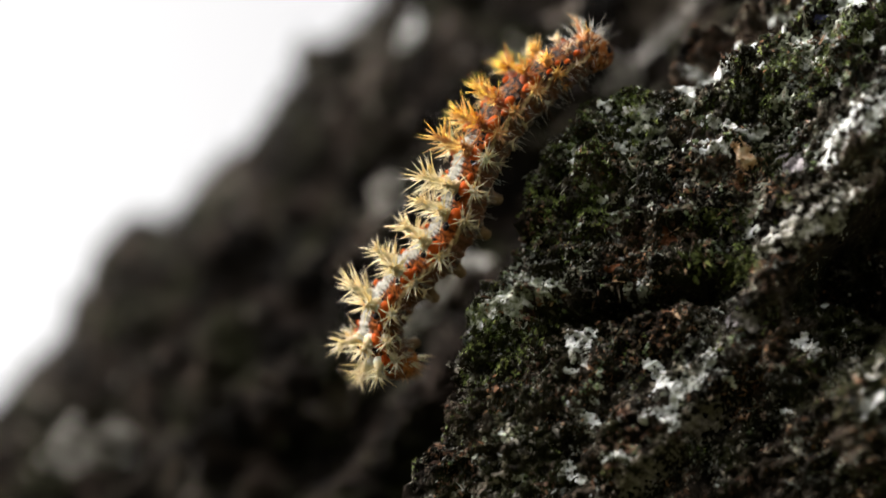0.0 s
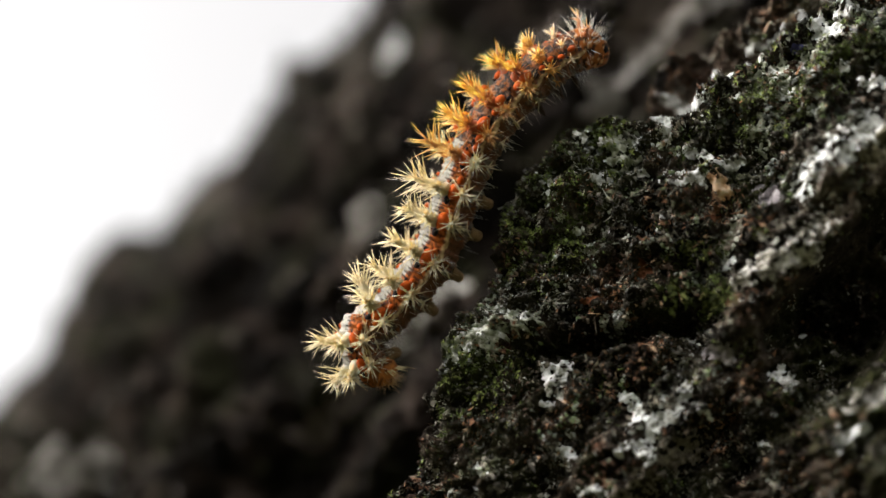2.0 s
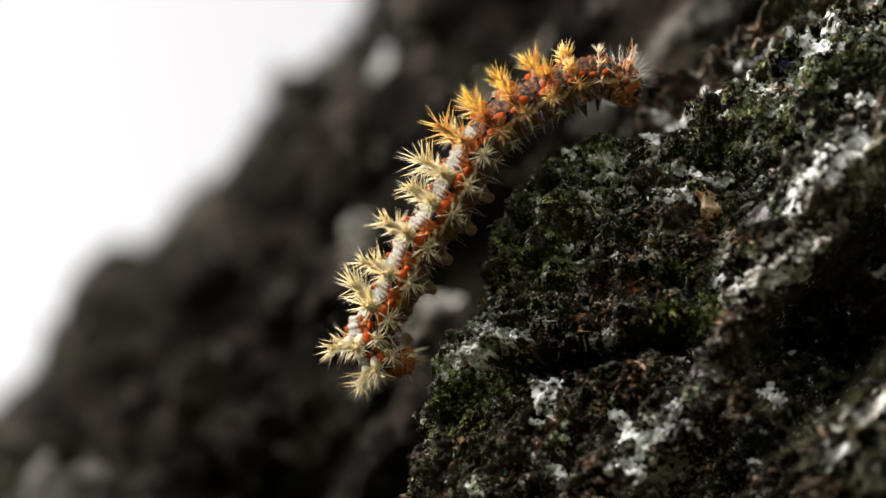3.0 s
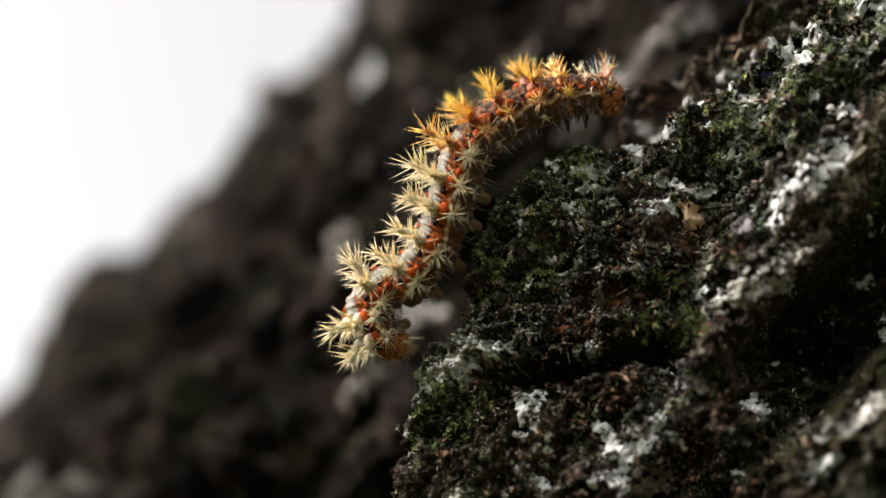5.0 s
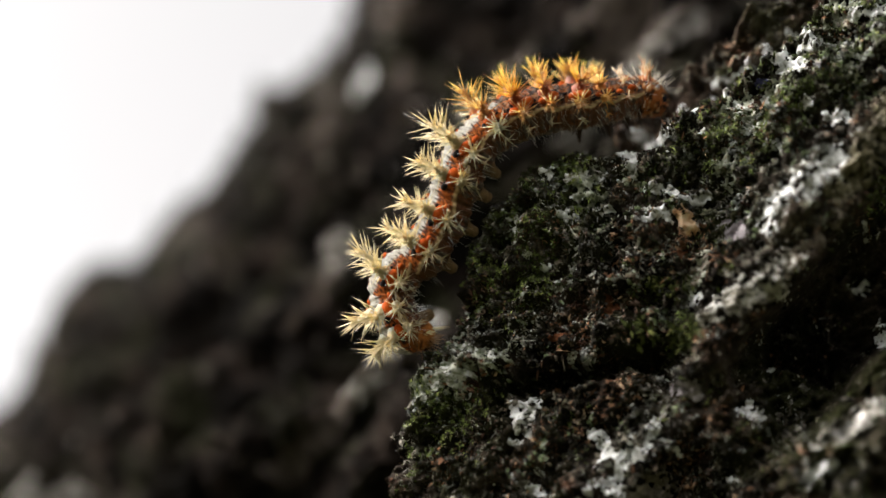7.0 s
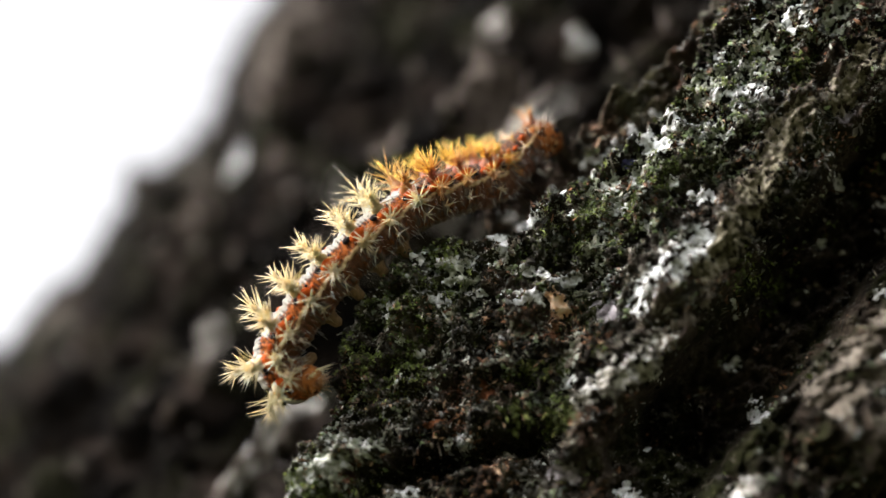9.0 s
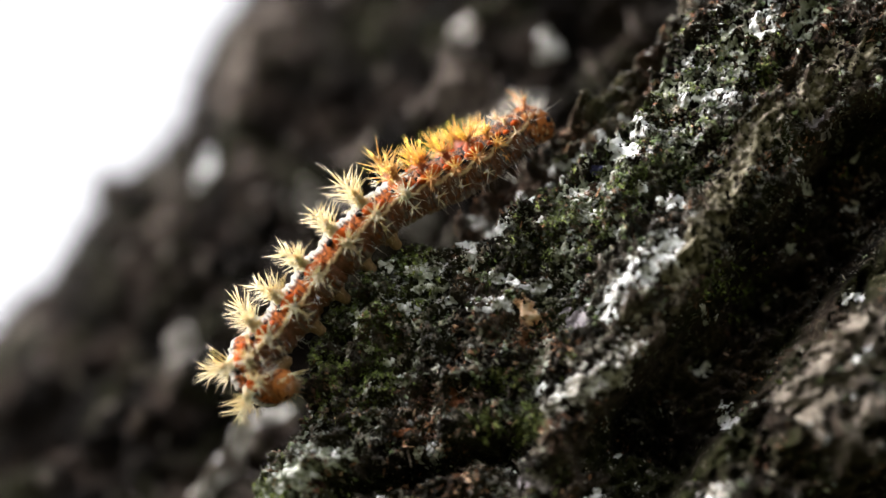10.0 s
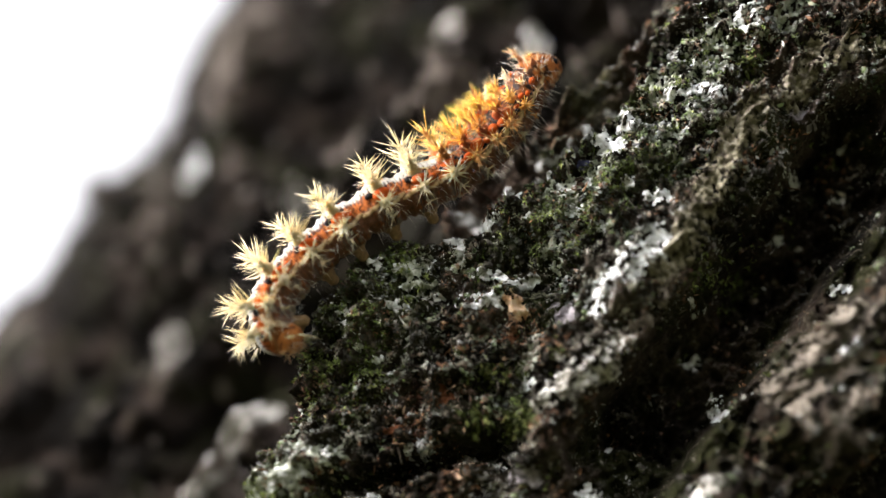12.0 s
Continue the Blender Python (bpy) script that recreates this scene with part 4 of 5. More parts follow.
# ---- the caterpillar ----
def toned(me, colours):
    layer = me.color_attributes.new("tone", "FLOAT_COLOR", "POINT")
    flat = np.ones((len(me.vertices), 4), np.float32)
    flat[:, :3] = colours
    layer.data.foreach_set("color", flat.ravel())


def part(name, verts, faces, colours, mat, parent, label="", smooth_faces=True):
    me = mesh_from(name, np.asarray(verts) * MM, faces, mat, smooth_faces)
    toned(me, colours)
    ob = new(name, me)
    ob.parent = parent
    return tagged(ob, label)


def lathe(xs, rs, around, squash=1.0):
    """Rings along x; returns places, faces and the angle from the back of each place."""
    a = np.linspace(0, 2 * np.pi, around, endpoint=False)
    x = np.repeat(xs, around)
    r = np.repeat(rs, around)
    t = np.tile(a, len(xs))
    verts = np.stack([x, r * np.sin(t), r * np.cos(t) * squash], -1)
    i = (np.arange(len(xs) - 1)[:, None] * around + np.arange(around)[None]).ravel()
    j = (np.arange(len(xs) - 1)[:, None] * around + (np.arange(around)[None] + 1) % around).ravel()
    return verts, np.stack([i, i + around, j + around, j], -1), t


def needle(root, tip, wide, base_colour, tip_colour):
    """A thin three-sided spike: places, faces, colours."""
    root, tip = np.asarray(root, float), np.asarray(tip, float)
    d = tip - root
    d /= np.linalg.norm(d)
    s = np.cross(d, (0.3, 0.8, 0.52))
    s /= np.linalg.norm(s)
    o = np.cross(d, s)
    ring = [root + wide * (math.cos(k) * s + math.sin(k) * o) for k in (0, 2.094, 4.189)]
    mid = [root * 0.45 + tip * 0.55 + 0.6 * wide * (math.cos(k) * s + math.sin(k) * o) for k in (0, 2.094, 4.189)]
    faces = [(0, 1, 4), (0, 4, 3), (1, 2, 5), (1, 5, 4), (2, 0, 3), (2, 3, 5), (3, 4, 6), (4, 5, 6), (5, 3, 6)]
    return ring + mid + [tip], faces, [base_colour] * 3 + [base_colour] * 3 + [tip_colour]


def gather(pieces, rooted=False):
    """Joins pieces; rooted: each one is tied to the first."""
    verts, faces, colours, n = [], [], [], 0
    for v, f, c in pieces:
        if rooted and n:
            faces.append((18, n, n + 1))
        verts += list(v)
        faces += [tuple(i + n for i in t) for t in f]
        colours += list(c)
        n += len(v)
    return np.array(verts), np.array(faces), np.array(colours)


def scolus(rng, root, out, length, bulb, colours, count, fan=1.0, star=False, stalk=0.7):
    """A branching spine: a tapered stalk with stout needles off its sides; star: a short knob with needles all round."""
    root, out = np.array(root, float), np.array(out, float) / np.linalg.norm(out)
    side = np.cross(out, (1, 0.2, 0.1))
    side /= np.linalg.norm(side)
    over = np.cross(out, side)
    stalk_colour, base_colour, tip_colour = colours
    pieces = []
    reach = 0.5 if star else stalk
    xs = np.array([-0.1, 0.06, 0.2, 0.42, 0.68, 1.0]) * length * reach
    rs = np.array([1.0, 0.96, 0.80, 0.55, 0.32, 0.05]) * bulb
    v, f, t = lathe(xs, rs, 8)
    v = root + v[:, :1] * out + v[:, 1:2] * side + v[:, 2:] * over
    tri = [(a, b, c) for a, b, c, d in f] + [(a, c, d) for a, b, c, d in f]
    pieces.append((v, tri, [stalk_colour] * 16 + [base_colour] * 24 + [tip_colour] * 8))
    for k in range(count):
        turn = 2.4 * k + rng.uniform(-0.4, 0.4)
        if star:
            at, reach = rng.uniform(0.03, 0.4), rng.uniform(0.45, 0.85)
            spread = rng.uniform(0.3, 1.2) * (1.25 - 0.7 * at) * fan
        else:
            at = 0.04 + 0.78 * stalk * (k + rng.random()) / count
            reach, spread = rng.uniform(0.42, 0.85) * (1.1 - 0.5 * at), rng.uniform(0.3, 1.12) * fan
        d = out * math.cos(spread) + (side * math.cos(turn) + over * math.sin(turn)) * math.sin(spread)
        start = root + out * length * at
        pieces.append(needle(start, start + d * length * reach, rng.uniform(0.05, 0.078), base_colour, tip_colour))
    return gather(pieces, True)


CREAM, LEMON, STRAW = (0.38, 0.325, 0.20), (0.33, 0.215, 0.065), (0.27, 0.064, 0.009)
ORANGE, AMBER, RUST = (0.43, 0.076, 0.009), (0.25, 0.047, 0.005), (0.30, 0.07, 0.015)
PITCH = 2.3
BEAD = (0.02, 0.015, 0.015)
WARTS_REAR = ((45, 0.05, 0.54, ORANGE), (52, 0.85, 0.24, ORANGE), (57, -0.45, 0.22, (0.40, 0.09, 0.012)), (40, -0.68, 0.26, BEAD), (35, 0.6, 0.13, BEAD), (58, 0.4, 0.12, BEAD))
WARTS_FORE = ((42, 0.42, 0.5, ORANGE), (49, -0.5, 0.38, ORANGE), (56, 0.95, 0.17, BEAD), (58, -0.05, 0.2, BEAD), (40, -1.0, 0.15, BEAD))


def segment_skin(t, x, k):
    """Colours of the skin: white back with dark rungs, orange side band, beige ridge, mottled grey-brown flank."""
    a = np.degrees(np.abs((t + np.pi) % (2 * np.pi) - np.pi)) + 2.5 * grain2(x / 0.5, t / 0.4, 500 + k)
    colour = np.tile(np.array([0.17, 0.092, 0.05]), (len(t), 1))
    rungs = smooth(0.55, 0.85, np.sin(x / PITCH * 2 * np.pi * 7 + 1.2 * grain2(x / 0.7, t / 0.3, 700 + k)))
    net = grain2(x / 0.26, t / 0.14, 400 + k) + 0.5 * grain2(x / 0.13, t / 0.07, 450 + k)
    broad = grain2(x / 0.7, t / 0.35, 600 + k)
    fore = k >= 8

    def lay(mask, c):
        colour[:] = colour * (1 - mask[:, None]) + np.asarray(c) * mask[:, None]
    flank = smooth(64, 72, a)
    lay(flank * smooth(0.0, 0.35, broad) * 0.5, (0.30, 0.26, 0.22))
    lay(flank * smooth(0.05, 0.4, -broad) * 0.8, (0.26, 0.085, 0.024))
    lay(flank * smooth(0.12, 0.3, net) * 0.85, (0.045, 0.028, 0.022))
    lay(smooth(84, 96, a) * smooth(-0.3, 0.2, broad + 0.5 * net) * 0.8, (0.18, 0.15, 0.13))
    lay(smooth(80, 92, a) * rungs * 0.8, (0.07, 0.055, 0.055))
    lay(smooth(128, 145, a) * 0.8, (0.22, 0.17, 0.10))
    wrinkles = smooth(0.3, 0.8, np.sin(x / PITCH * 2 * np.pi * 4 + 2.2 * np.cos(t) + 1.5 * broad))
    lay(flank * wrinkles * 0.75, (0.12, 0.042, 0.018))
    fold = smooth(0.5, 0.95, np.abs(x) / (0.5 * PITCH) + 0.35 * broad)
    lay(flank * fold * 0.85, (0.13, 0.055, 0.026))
    band = smooth(22, 27, a) * (1 - smooth(60, 66, a))
    lay(band, (0.36, 0.10, 0.02))
    lay(band * smooth(0.0, 0.25, net) * 0.85, (0.06, 0.018, 0.010))
    back = 1 - smooth(21, 26, a)
    if fore:
        top = 1 - smooth(58, 66, a)
        lay(top, (0.045, 0.028, 0.022))
        lay(top * smooth(-0.1, 0.2, broad + 0.4 * net) * 0.9, (0.24, 0.075, 0.014))
        lay(top * smooth(0.12, 0.3, net) * (0.4 if k < 10 else 0.15), (0.25, 0.20, 0.165))
        lay(top * smooth(0.2, 0.4, -net) * 0.8, (0.02, 0.014, 0.013))
    else:
        lay(back, (0.34, 0.325, 0.28))
        lay(back * smooth(0.0, 0.5, broad) * 0.6, (0.45, 0.445, 0.41))
        lay((1 - smooth(30, 40, a)) * (0.15 + 0.85 * smooth(9, 17, a)) * rungs, (0.04, 0.03, 0.028))
        lay(back * smooth(0.3, 0.5, net) * smooth(12, 18, a) * 0.7, (0.16, 0.09, 0.05))
    lay((1 - smooth(2.5, 5.5, np.abs(a - 70 - 5 * np.sin(x * 2.73)))) * 0.9, (0.50, 0.36, 0.18))
    if k == 0:
        lay(smooth(0.3, -0.7, x) * smooth(40, 60, a) * 0.8, (0.25, 0.09, 0.025))
    return colour


def build_segment(k, caterpillar, girth):
    rng = np.random.default_rng(50 + k)
    half = PITCH * 0.82
    xs = np.linspace(-half, half, 41)
    profile = np.sqrt(np.clip(1 - (np.abs(xs) / half) ** 2.6 * 0.5, 0.05, 1))
    rs = girth * profile * (1 + 0.035 * np.cos(xs / PITCH * 2 * np.pi * 4))
    if k == 0:
        rs = girth * np.sqrt(np.clip(1 - np.clip(-(xs + 0.1) / (half - 0.05), 0, 1) ** 2.2, 0.02, 1))
    verts, faces, t = lathe(xs, rs, 72, 0.96)
    ridge = np.degrees(np.abs((t + np.pi) % (2 * np.pi) - np.pi)) - 70 - 5 * np.sin(verts[:, 0] * 2.73)
    verts[:, 1:] *= (1 + 0.07 * np.exp(-(ridge / 5) ** 2))[:, None]
    verts = verts * (1 + 0.02 * (grain2(verts[:, 0] / 0.4, t / 0.25, k) + 0.8 * grain2(verts[:, 0] / 0.16, t / 0.1, k + 40))[:, None] * np.array([0, 1, 1]))
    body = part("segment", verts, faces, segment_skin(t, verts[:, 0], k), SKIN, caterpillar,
                "dark segment with orange bristling spines" if k >= 8 else "white-backed segment with rusty side band and pale spines")
    fore = k >= 8
    mid = k == 7
    if fore:
        tones = (ORANGE, AMBER, STRAW)
        low_tones = (ORANGE, (0.32, 0.12, 0.024), (0.42, 0.29, 0.15))
    elif mid:
        tones = (ORANGE, (0.32, 0.12, 0.022), STRAW)
        low_tones = (CREAM, CREAM, (0.55, 0.49, 0.36))
    else:
        tones = ((0.40, 0.385, 0.31), (0.38, 0.31, 0.16), LEMON)
        low_tones = ((0.38, 0.29, 0.145), (0.37, 0.29, 0.165), (0.37, 0.30, 0.19))
    size = min(1.0, girth / 1.78)
    rows = [(26, 2.95, 0.60 if fore else 0.62, tones, 40 if fore else 36), (62 if fore else 66, 2.2, 0.52 if fore else 0.48, low_tones, 24 if fore else 26), (100, 1.3, 0.17, ((0.30, 0.22, 0.13), (0.42, 0.34, 0.22), (0.5, 0.43, 0.32)), 6)]
    if k == 11:
        rows = [(degrees, 0.62 * length, 0.8 * bulb, (RUST, (0.55, 0.19, 0.02), (0.6, 0.3, 0.06)), count) for degrees, length, bulb, tone, count in rows]
    if k == 12:
        rows = [(28, 1.3, 0.2, (RUST, (0.5, 0.3, 0.16), (0.6, 0.5, 0.36)), 10), (70, 1.1, 0.2, (RUST, (0.5, 0.3, 0.16), (0.6, 0.5, 0.36)), 9)]
    for degrees, length, bulb, tone, count in rows:
        for sign in ((1, -1) if degrees else (1,)):
            a = radians(degrees) * sign
            out = (rng.uniform(-0.16, 0.16) - (0.55 if k == 0 else 0.25 if k == 1 else 0.0), math.sin(a), math.cos(a))
            x0 = rng.uniform(-0.1, 0.1) + (0.35 if degrees == 0 else 0)
            v, f, c = scolus(rng, (x0, girth * 0.93 * out[1], girth * 0.9 * out[2]), out, length * size * rng.uniform(0.9, 1.1), bulb * size, tone, count, 1.2 if degrees > 50 else 0.88 if fore else 1.12, degrees > 50, 0.42 if fore else 0.66)
            part("spine", v, f, c, NEEDLE, body)
    # glossy orange warts at the feet of the upper spines
    for sign in (1, -1):
        for degrees, x0, r, tone in WARTS_FORE if fore else WARTS_REAR:
            a = radians(degrees + rng.uniform(-5, 5)) * sign
            x0, r = x0 + rng.uniform(-0.12, 0.12), r * rng.uniform(0.8, 1.15) * (0.6 if k >= 11 else 1.0)
            xs = np.cos(np.linspace(0.05, np.pi - 0.05, 7)) * r
            v, f, t = lathe(xs, np.sqrt(np.clip(r * r - xs * xs, 0, None)), 10)
            centre = np.array((x0, girth * 1.03 * math.sin(a), girth * 1.0 * math.cos(a)))
            part("wart", v * size * (1.15, 0.9, 0.8) + centre, f, np.tile(tone, (len(v), 1)), SKIN, body)
    # soft down along the flanks
    hairs = []
    for h in range(26):
        a = rng.uniform(1.35, 2.4) * rng.choice((-1, 1))
        x0 = rng.uniform(-half, half) * 0.8
        root = np.array((x0, girth * 0.95 * math.sin(a), girth * 0.92 * math.cos(a)))
        tip = root * (1.0, 1.0, 1.0) + np.array((rng.uniform(-0.3, 0.3), math.sin(a) * 0.7, math.cos(a) * 0.7 - 0.25)) * rng.uniform(0.8, 1.5)
        hairs.append(needle(root, tip, 0.014, (0.62, 0.58, 0.5), (0.75, 0.72, 0.66)))
    v, f, c = gather(hairs)
    tagged(part("down", v, f, c, NEEDLE, body, "fine pale hairs"), kind="stuff")
    if k == 0:
        xs = np.cos(np.linspace(0.05, np.pi - 0.05, 15)) * 1.2
        v, f, t = lathe(xs, np.sqrt(np.clip(1.44 - xs * xs, 0, None)), 28)
        spots = grain2(v[:, 0] / 0.35, t / 0.3, 91)[:, None]
        v = v * (1.0 + 0.03 * spots) + np.array((-0.95, -0.5, -0.6))
        part("tail_plate", v, f, np.where(spots > 0.3, (0.12, 0.04, 0.015), (0.42, 0.155, 0.04)), SKIN, body, "round rusty-orange tail end")
        xs = np.cos(np.linspace(0.05, np.pi - 0.05, 9)) * 0.26
        v, f, t = lathe(xs, np.sqrt(np.clip(0.0676 - xs * xs, 0, None)), 12)
        part("wart", v + np.array((-1.95, -0.75, -0.35)), f, np.tile((0.05, 0.012, 0.006), (len(v), 1)), SKIN, body, "dark tail spot")
        fringe = []
        for h in range(46):
            a = rng.uniform(-1.9, 1.9) + np.pi
            root = np.array((-0.9, 1.05 * math.sin(a) - 0.4, 1.1 * math.cos(a) - 0.6))
            tip = root + np.array((-0.5, math.sin(a), math.cos(a))) * rng.uniform(0.7, 1.5)
            fringe.append(needle(root, tip, 0.05, (0.66, 0.52, 0.24), (0.6, 0.42, 0.18)))
        v, f, c = gather(fringe)
        tagged(part("tail_fringe", v, f, c, NEEDLE, body, "fringe of pale yellow needles"), kind="stuff")
        tuft = []
        for h in range(130):
            d = np.array((-0.8, rng.normal(-0.45, 0.6), rng.normal(-0.3, 0.55)))
            d /= np.linalg.norm(d)
            root = np.array((-0.95, -0.5, -0.6)) + d * 1.12
            tuft.append(needle(root, root + (d + rng.normal(0, 0.25, 3)) * rng.uniform(0.3, 0.8), 0.02, (0.38, 0.14, 0.04), (0.58, 0.36, 0.17)))
        v, f, c = gather(tuft)
        tagged(part("tail_bristles", v, f, c, NEEDLE, body, "short rusty bristles"), kind="stuff")
    if k == 6:
        # one long curved hair on the back
        bend = [np.array((-0.2 - 0.25 * h * h * 0.16, 0.25 * h * 0.3, girth + 1.1 * h)) for h in range(5)]
        v, f, c = gather([needle(p, q, 0.02, (0.3, 0.28, 0.24), (0.3, 0.28, 0.24)) for p, q in zip(bend, bend[1:])])
        part("long_hair", v, f, c, NEEDLE, body, "single long grey hair")
    # legs
    if k in (0, 3, 4, 5, 6) or k >= 10:
        for sign in (1, -1):
            xs = np.linspace(0, 1.25, 7)
            rs = (np.array([0.62, 0.6, 0.5, 0.44, 0.42, 0.4, 0.1]) if k < 10 else np.array([0.36, 0.3, 0.25, 0.2, 0.15, 0.1, 0.03]))
            v, f, t = lathe(xs, rs, 12)
            down = np.stack([v[:, 1], sign * (girth * 0.42 + 0.2 * v[:, 0]) + v[:, 2], -girth * 0.72 - v[:, 0]], -1)
            tone = (0.24, 0.155, 0.08) if k < 10 else (0.05, 0.03, 0.02)
            part("proleg" if k < 10 else "leg", down, f, np.tile(tone, (len(v), 1)) * (0.7 + 0.5 * rng.random((len(v), 1))), SKIN, body)
    return body


def build_head(caterpillar):
    rng = np.random.default_rng(77)
    xs = np.linspace(-1.6, 1.75, 26)
    rs = 1.52 * np.sqrt(np.clip(1 - (np.abs(xs + 0.1) / 1.86) ** 2.6, 0.01, 1))
    verts, faces, t = lathe(xs, rs, 44, 1.05)
    verts[:, 2] -= 0.3 * np.clip(verts[:, 0], 0, None)
    cleft = np.exp(-(verts[:, 1] / 0.16) ** 2) * (verts[:, 2] > 0)
    verts[:, 2] -= 0.22 * cleft
    knobs = grain2(verts[:, 0] / 0.28, t / 0.22, 19)
    verts[:, 1:] *= (1 + 0.04 * np.clip(knobs, 0, 1))[:, None]
    patch = grain2(verts[:, 0] / 0.5, t / 0.4, 9) - 0.5 * smooth(0.9, 1.5, verts[:, 0])
    tone = np.where(patch[:, None] > -0.12, np.array((0.32, 0.105, 0.025)), np.array((0.05, 0.022, 0.012)))
    tone = np.where(knobs[:, None] > 0.42, np.array((0.5, 0.30, 0.14)), tone)
    head = part("head", verts, faces, tone, SKIN, caterpillar, "rusty brown bristly head with two branched horns")
    for sign in (1, -1):
        xs = np.cos(np.linspace(0.05, np.pi - 0.05, 8)) * 0.34
        v, f, t = lathe(xs, np.sqrt(np.clip(0.1156 - xs * xs, 0, None)), 12)
        part("eye", v + np.array((1.1, 0.98 * sign, -0.05)), f, np.tile((0.012, 0.012, 0.016), (len(v), 1)), SKIN, head, "black glossy eye spot")
    for sign in (1, -1):
        v, f, c = scolus(rng, (0.1, 0.6 * sign, 1.4), (0.1, 0.45 * sign, 1.0), 1.7, 0.28, ((0.22, 0.05, 0.01), (0.30, 0.09, 0.02), (0.35, 0.16, 0.05)), 7)
        part("horn", v, f, c, NEEDLE, head, "dark rusty branched horn")
    hairs = []
    for h in range(110):
        d = rng.normal(0, 1, 3)
        d[2] = abs(d[2]) * 0.9 + 0.35
        d /= np.linalg.norm(d)
        root = d * np.array((1.45, 1.5, 1.5))
        hairs.append(needle(root, root + (d + rng.normal(0, 0.2, 3)) * rng.uniform(0.6, 2.0), 0.013, (0.5, 0.42, 0.32), (0.66, 0.62, 0.56)))
    v, f, c = gather(hairs)
    tagged(part("down", v, f, c, NEEDLE, head, "long pale bristles"), kind="stuff")
    return head


POSES = []


def crawl(t, tail_face, head_face, *line):
    """Body line at a time, tail to head, in local millimetres; faces: degrees by which the back turns to the lens."""
    POSES.append((t, [Vector(p) for p in line], tail_face, head_face))


def along(line, count, late):
    """Places and directions on a smooth curve through the line; late: share of the drawn-out gait."""
    pts = [line[0] * 2 - line[1]] + list(line) + [line[-1] * 2 - line[-2]]
    fine = []
    for i in range(1, len(pts) - 2):
        p0, p1, p2, p3 = pts[i - 1:i + 3]
        for j in range(12):
            w = j / 12
            fine.append(0.5 * (2 * p1 + (p2 - p0) * w + (2 * p0 - 5 * p1 + 4 * p2 - p3) * w * w + (3 * p1 - p0 - 3 * p2 + p3) * w ** 3))
    fine.append(line[-1])
    run = np.concatenate([[0], np.cumsum([(b - a).length for a, b in zip(fine, fine[1:])])])
    out = []
    gathered = np.array([0, 0.62, 0.85, 1.0, 1.0, 1.0, 0.88, 0.9, 0.75, 0.75, 0.9, 0.75, 0.62, 0.62])
    drawn_out = np.array([0, 0.55, 0.75, 1.0, 1.1, 1.2, 1.12, 0.9, 0.75, 0.7, 0.62, 0.58, 0.55, 0.6])
    gaps = np.cumsum(gathered * (1 - late) + drawn_out * late)
    for share in 0.055 + 0.925 * gaps[:count] / gaps[count - 1]:
        s = share * run[-1]
        place = Vector([np.interp(s, run, [p[k] for p in fine]) for k in range(3)])
        before = Vector([np.interp(max(0, s - 1.1), run, [p[k] for p in fine]) for k in range(3)])
        after = Vector([np.interp(min(run[-1], s + 1.1), run, [p[k] for p in fine]) for k in range(3)])
        out.append((place, (after - before).normalized()))
    return out


crawl(0, 35, 35, (-6.52, 0.60, -14.09), (-7.77, 0.00, -10.86), (-7.12, -0.40, -8.73), (-5.43, -0.70, -6.53), (-3.41, -1.00, -4.52), (-1.99, -1.00, -2.21), (-1.02, -1.00, 0.93), (0.24, -0.70, 3.47), (1.94, -0.40, 5.81), (4.28, 0.00, 7.97), (6.43, 0.30, 9.49), (8.36, 0.50, 10.57))
crawl(0.5, 38, 38, (-4.95, 0.60, -13.87), (-6.91, 0.00, -11.28), (-6.26, -0.40, -8.74), (-4.99, -0.70, -6.21), (-3.52, -1.00, -3.50), (-2.06, -1.00, -1.41), (-1.01, -1.00, 0.88), (0.25, -0.70, 3.40), (2.15, -0.40, 5.94), (4.48, -0.20, 7.84), (6.60, 0.00, 9.12), (8.50, 0.00, 9.75))
crawl(1, 40, 42, (-4.52, 0.60, -13.76), (-6.81, 0.00, -10.88), (-5.95, -0.50, -8.12), (-4.26, -0.80, -5.60), (-2.58, -1.00, -2.69), (-1.32, -1.00, 0.02), (-0.69, -1.00, 2.31), (0.36, -0.80, 4.61), (2.47, -0.60, 6.84), (4.58, -0.40, 8.19), (6.27, -0.20, 9.05), (7.96, -0.20, 9.67))
crawl(1.5, 38, 34, (-5.44, 0.20, -13.89), (-6.97, -0.20, -10.35), (-5.69, -0.60, -7.81), (-4.00, -0.80, -5.72), (-2.11, -1.00, -2.59), (-0.85, -1.00, 0.54), (0.08, -1.00, 3.04), (1.26, -1.00, 5.54), (3.36, -0.80, 7.51), (5.67, -0.70, 9.02), (7.56, -0.70, 9.72), (9.23, -0.70, 9.51))
crawl(2, 30, 38, (-6.36, -1.00, -12.24), (-7.39, -1.00, -8.40), (-5.51, -0.80, -6.96), (-3.83, -0.80, -5.16), (-1.86, -1.00, -2.37), (-0.68, -1.00, 0.75), (0.37, -1.00, 3.67), (1.63, -1.00, 6.16), (3.32, -0.80, 8.47), (5.43, -0.60, 10.45), (7.75, -0.40, 12.06), (9.87, -0.20, 12.91))
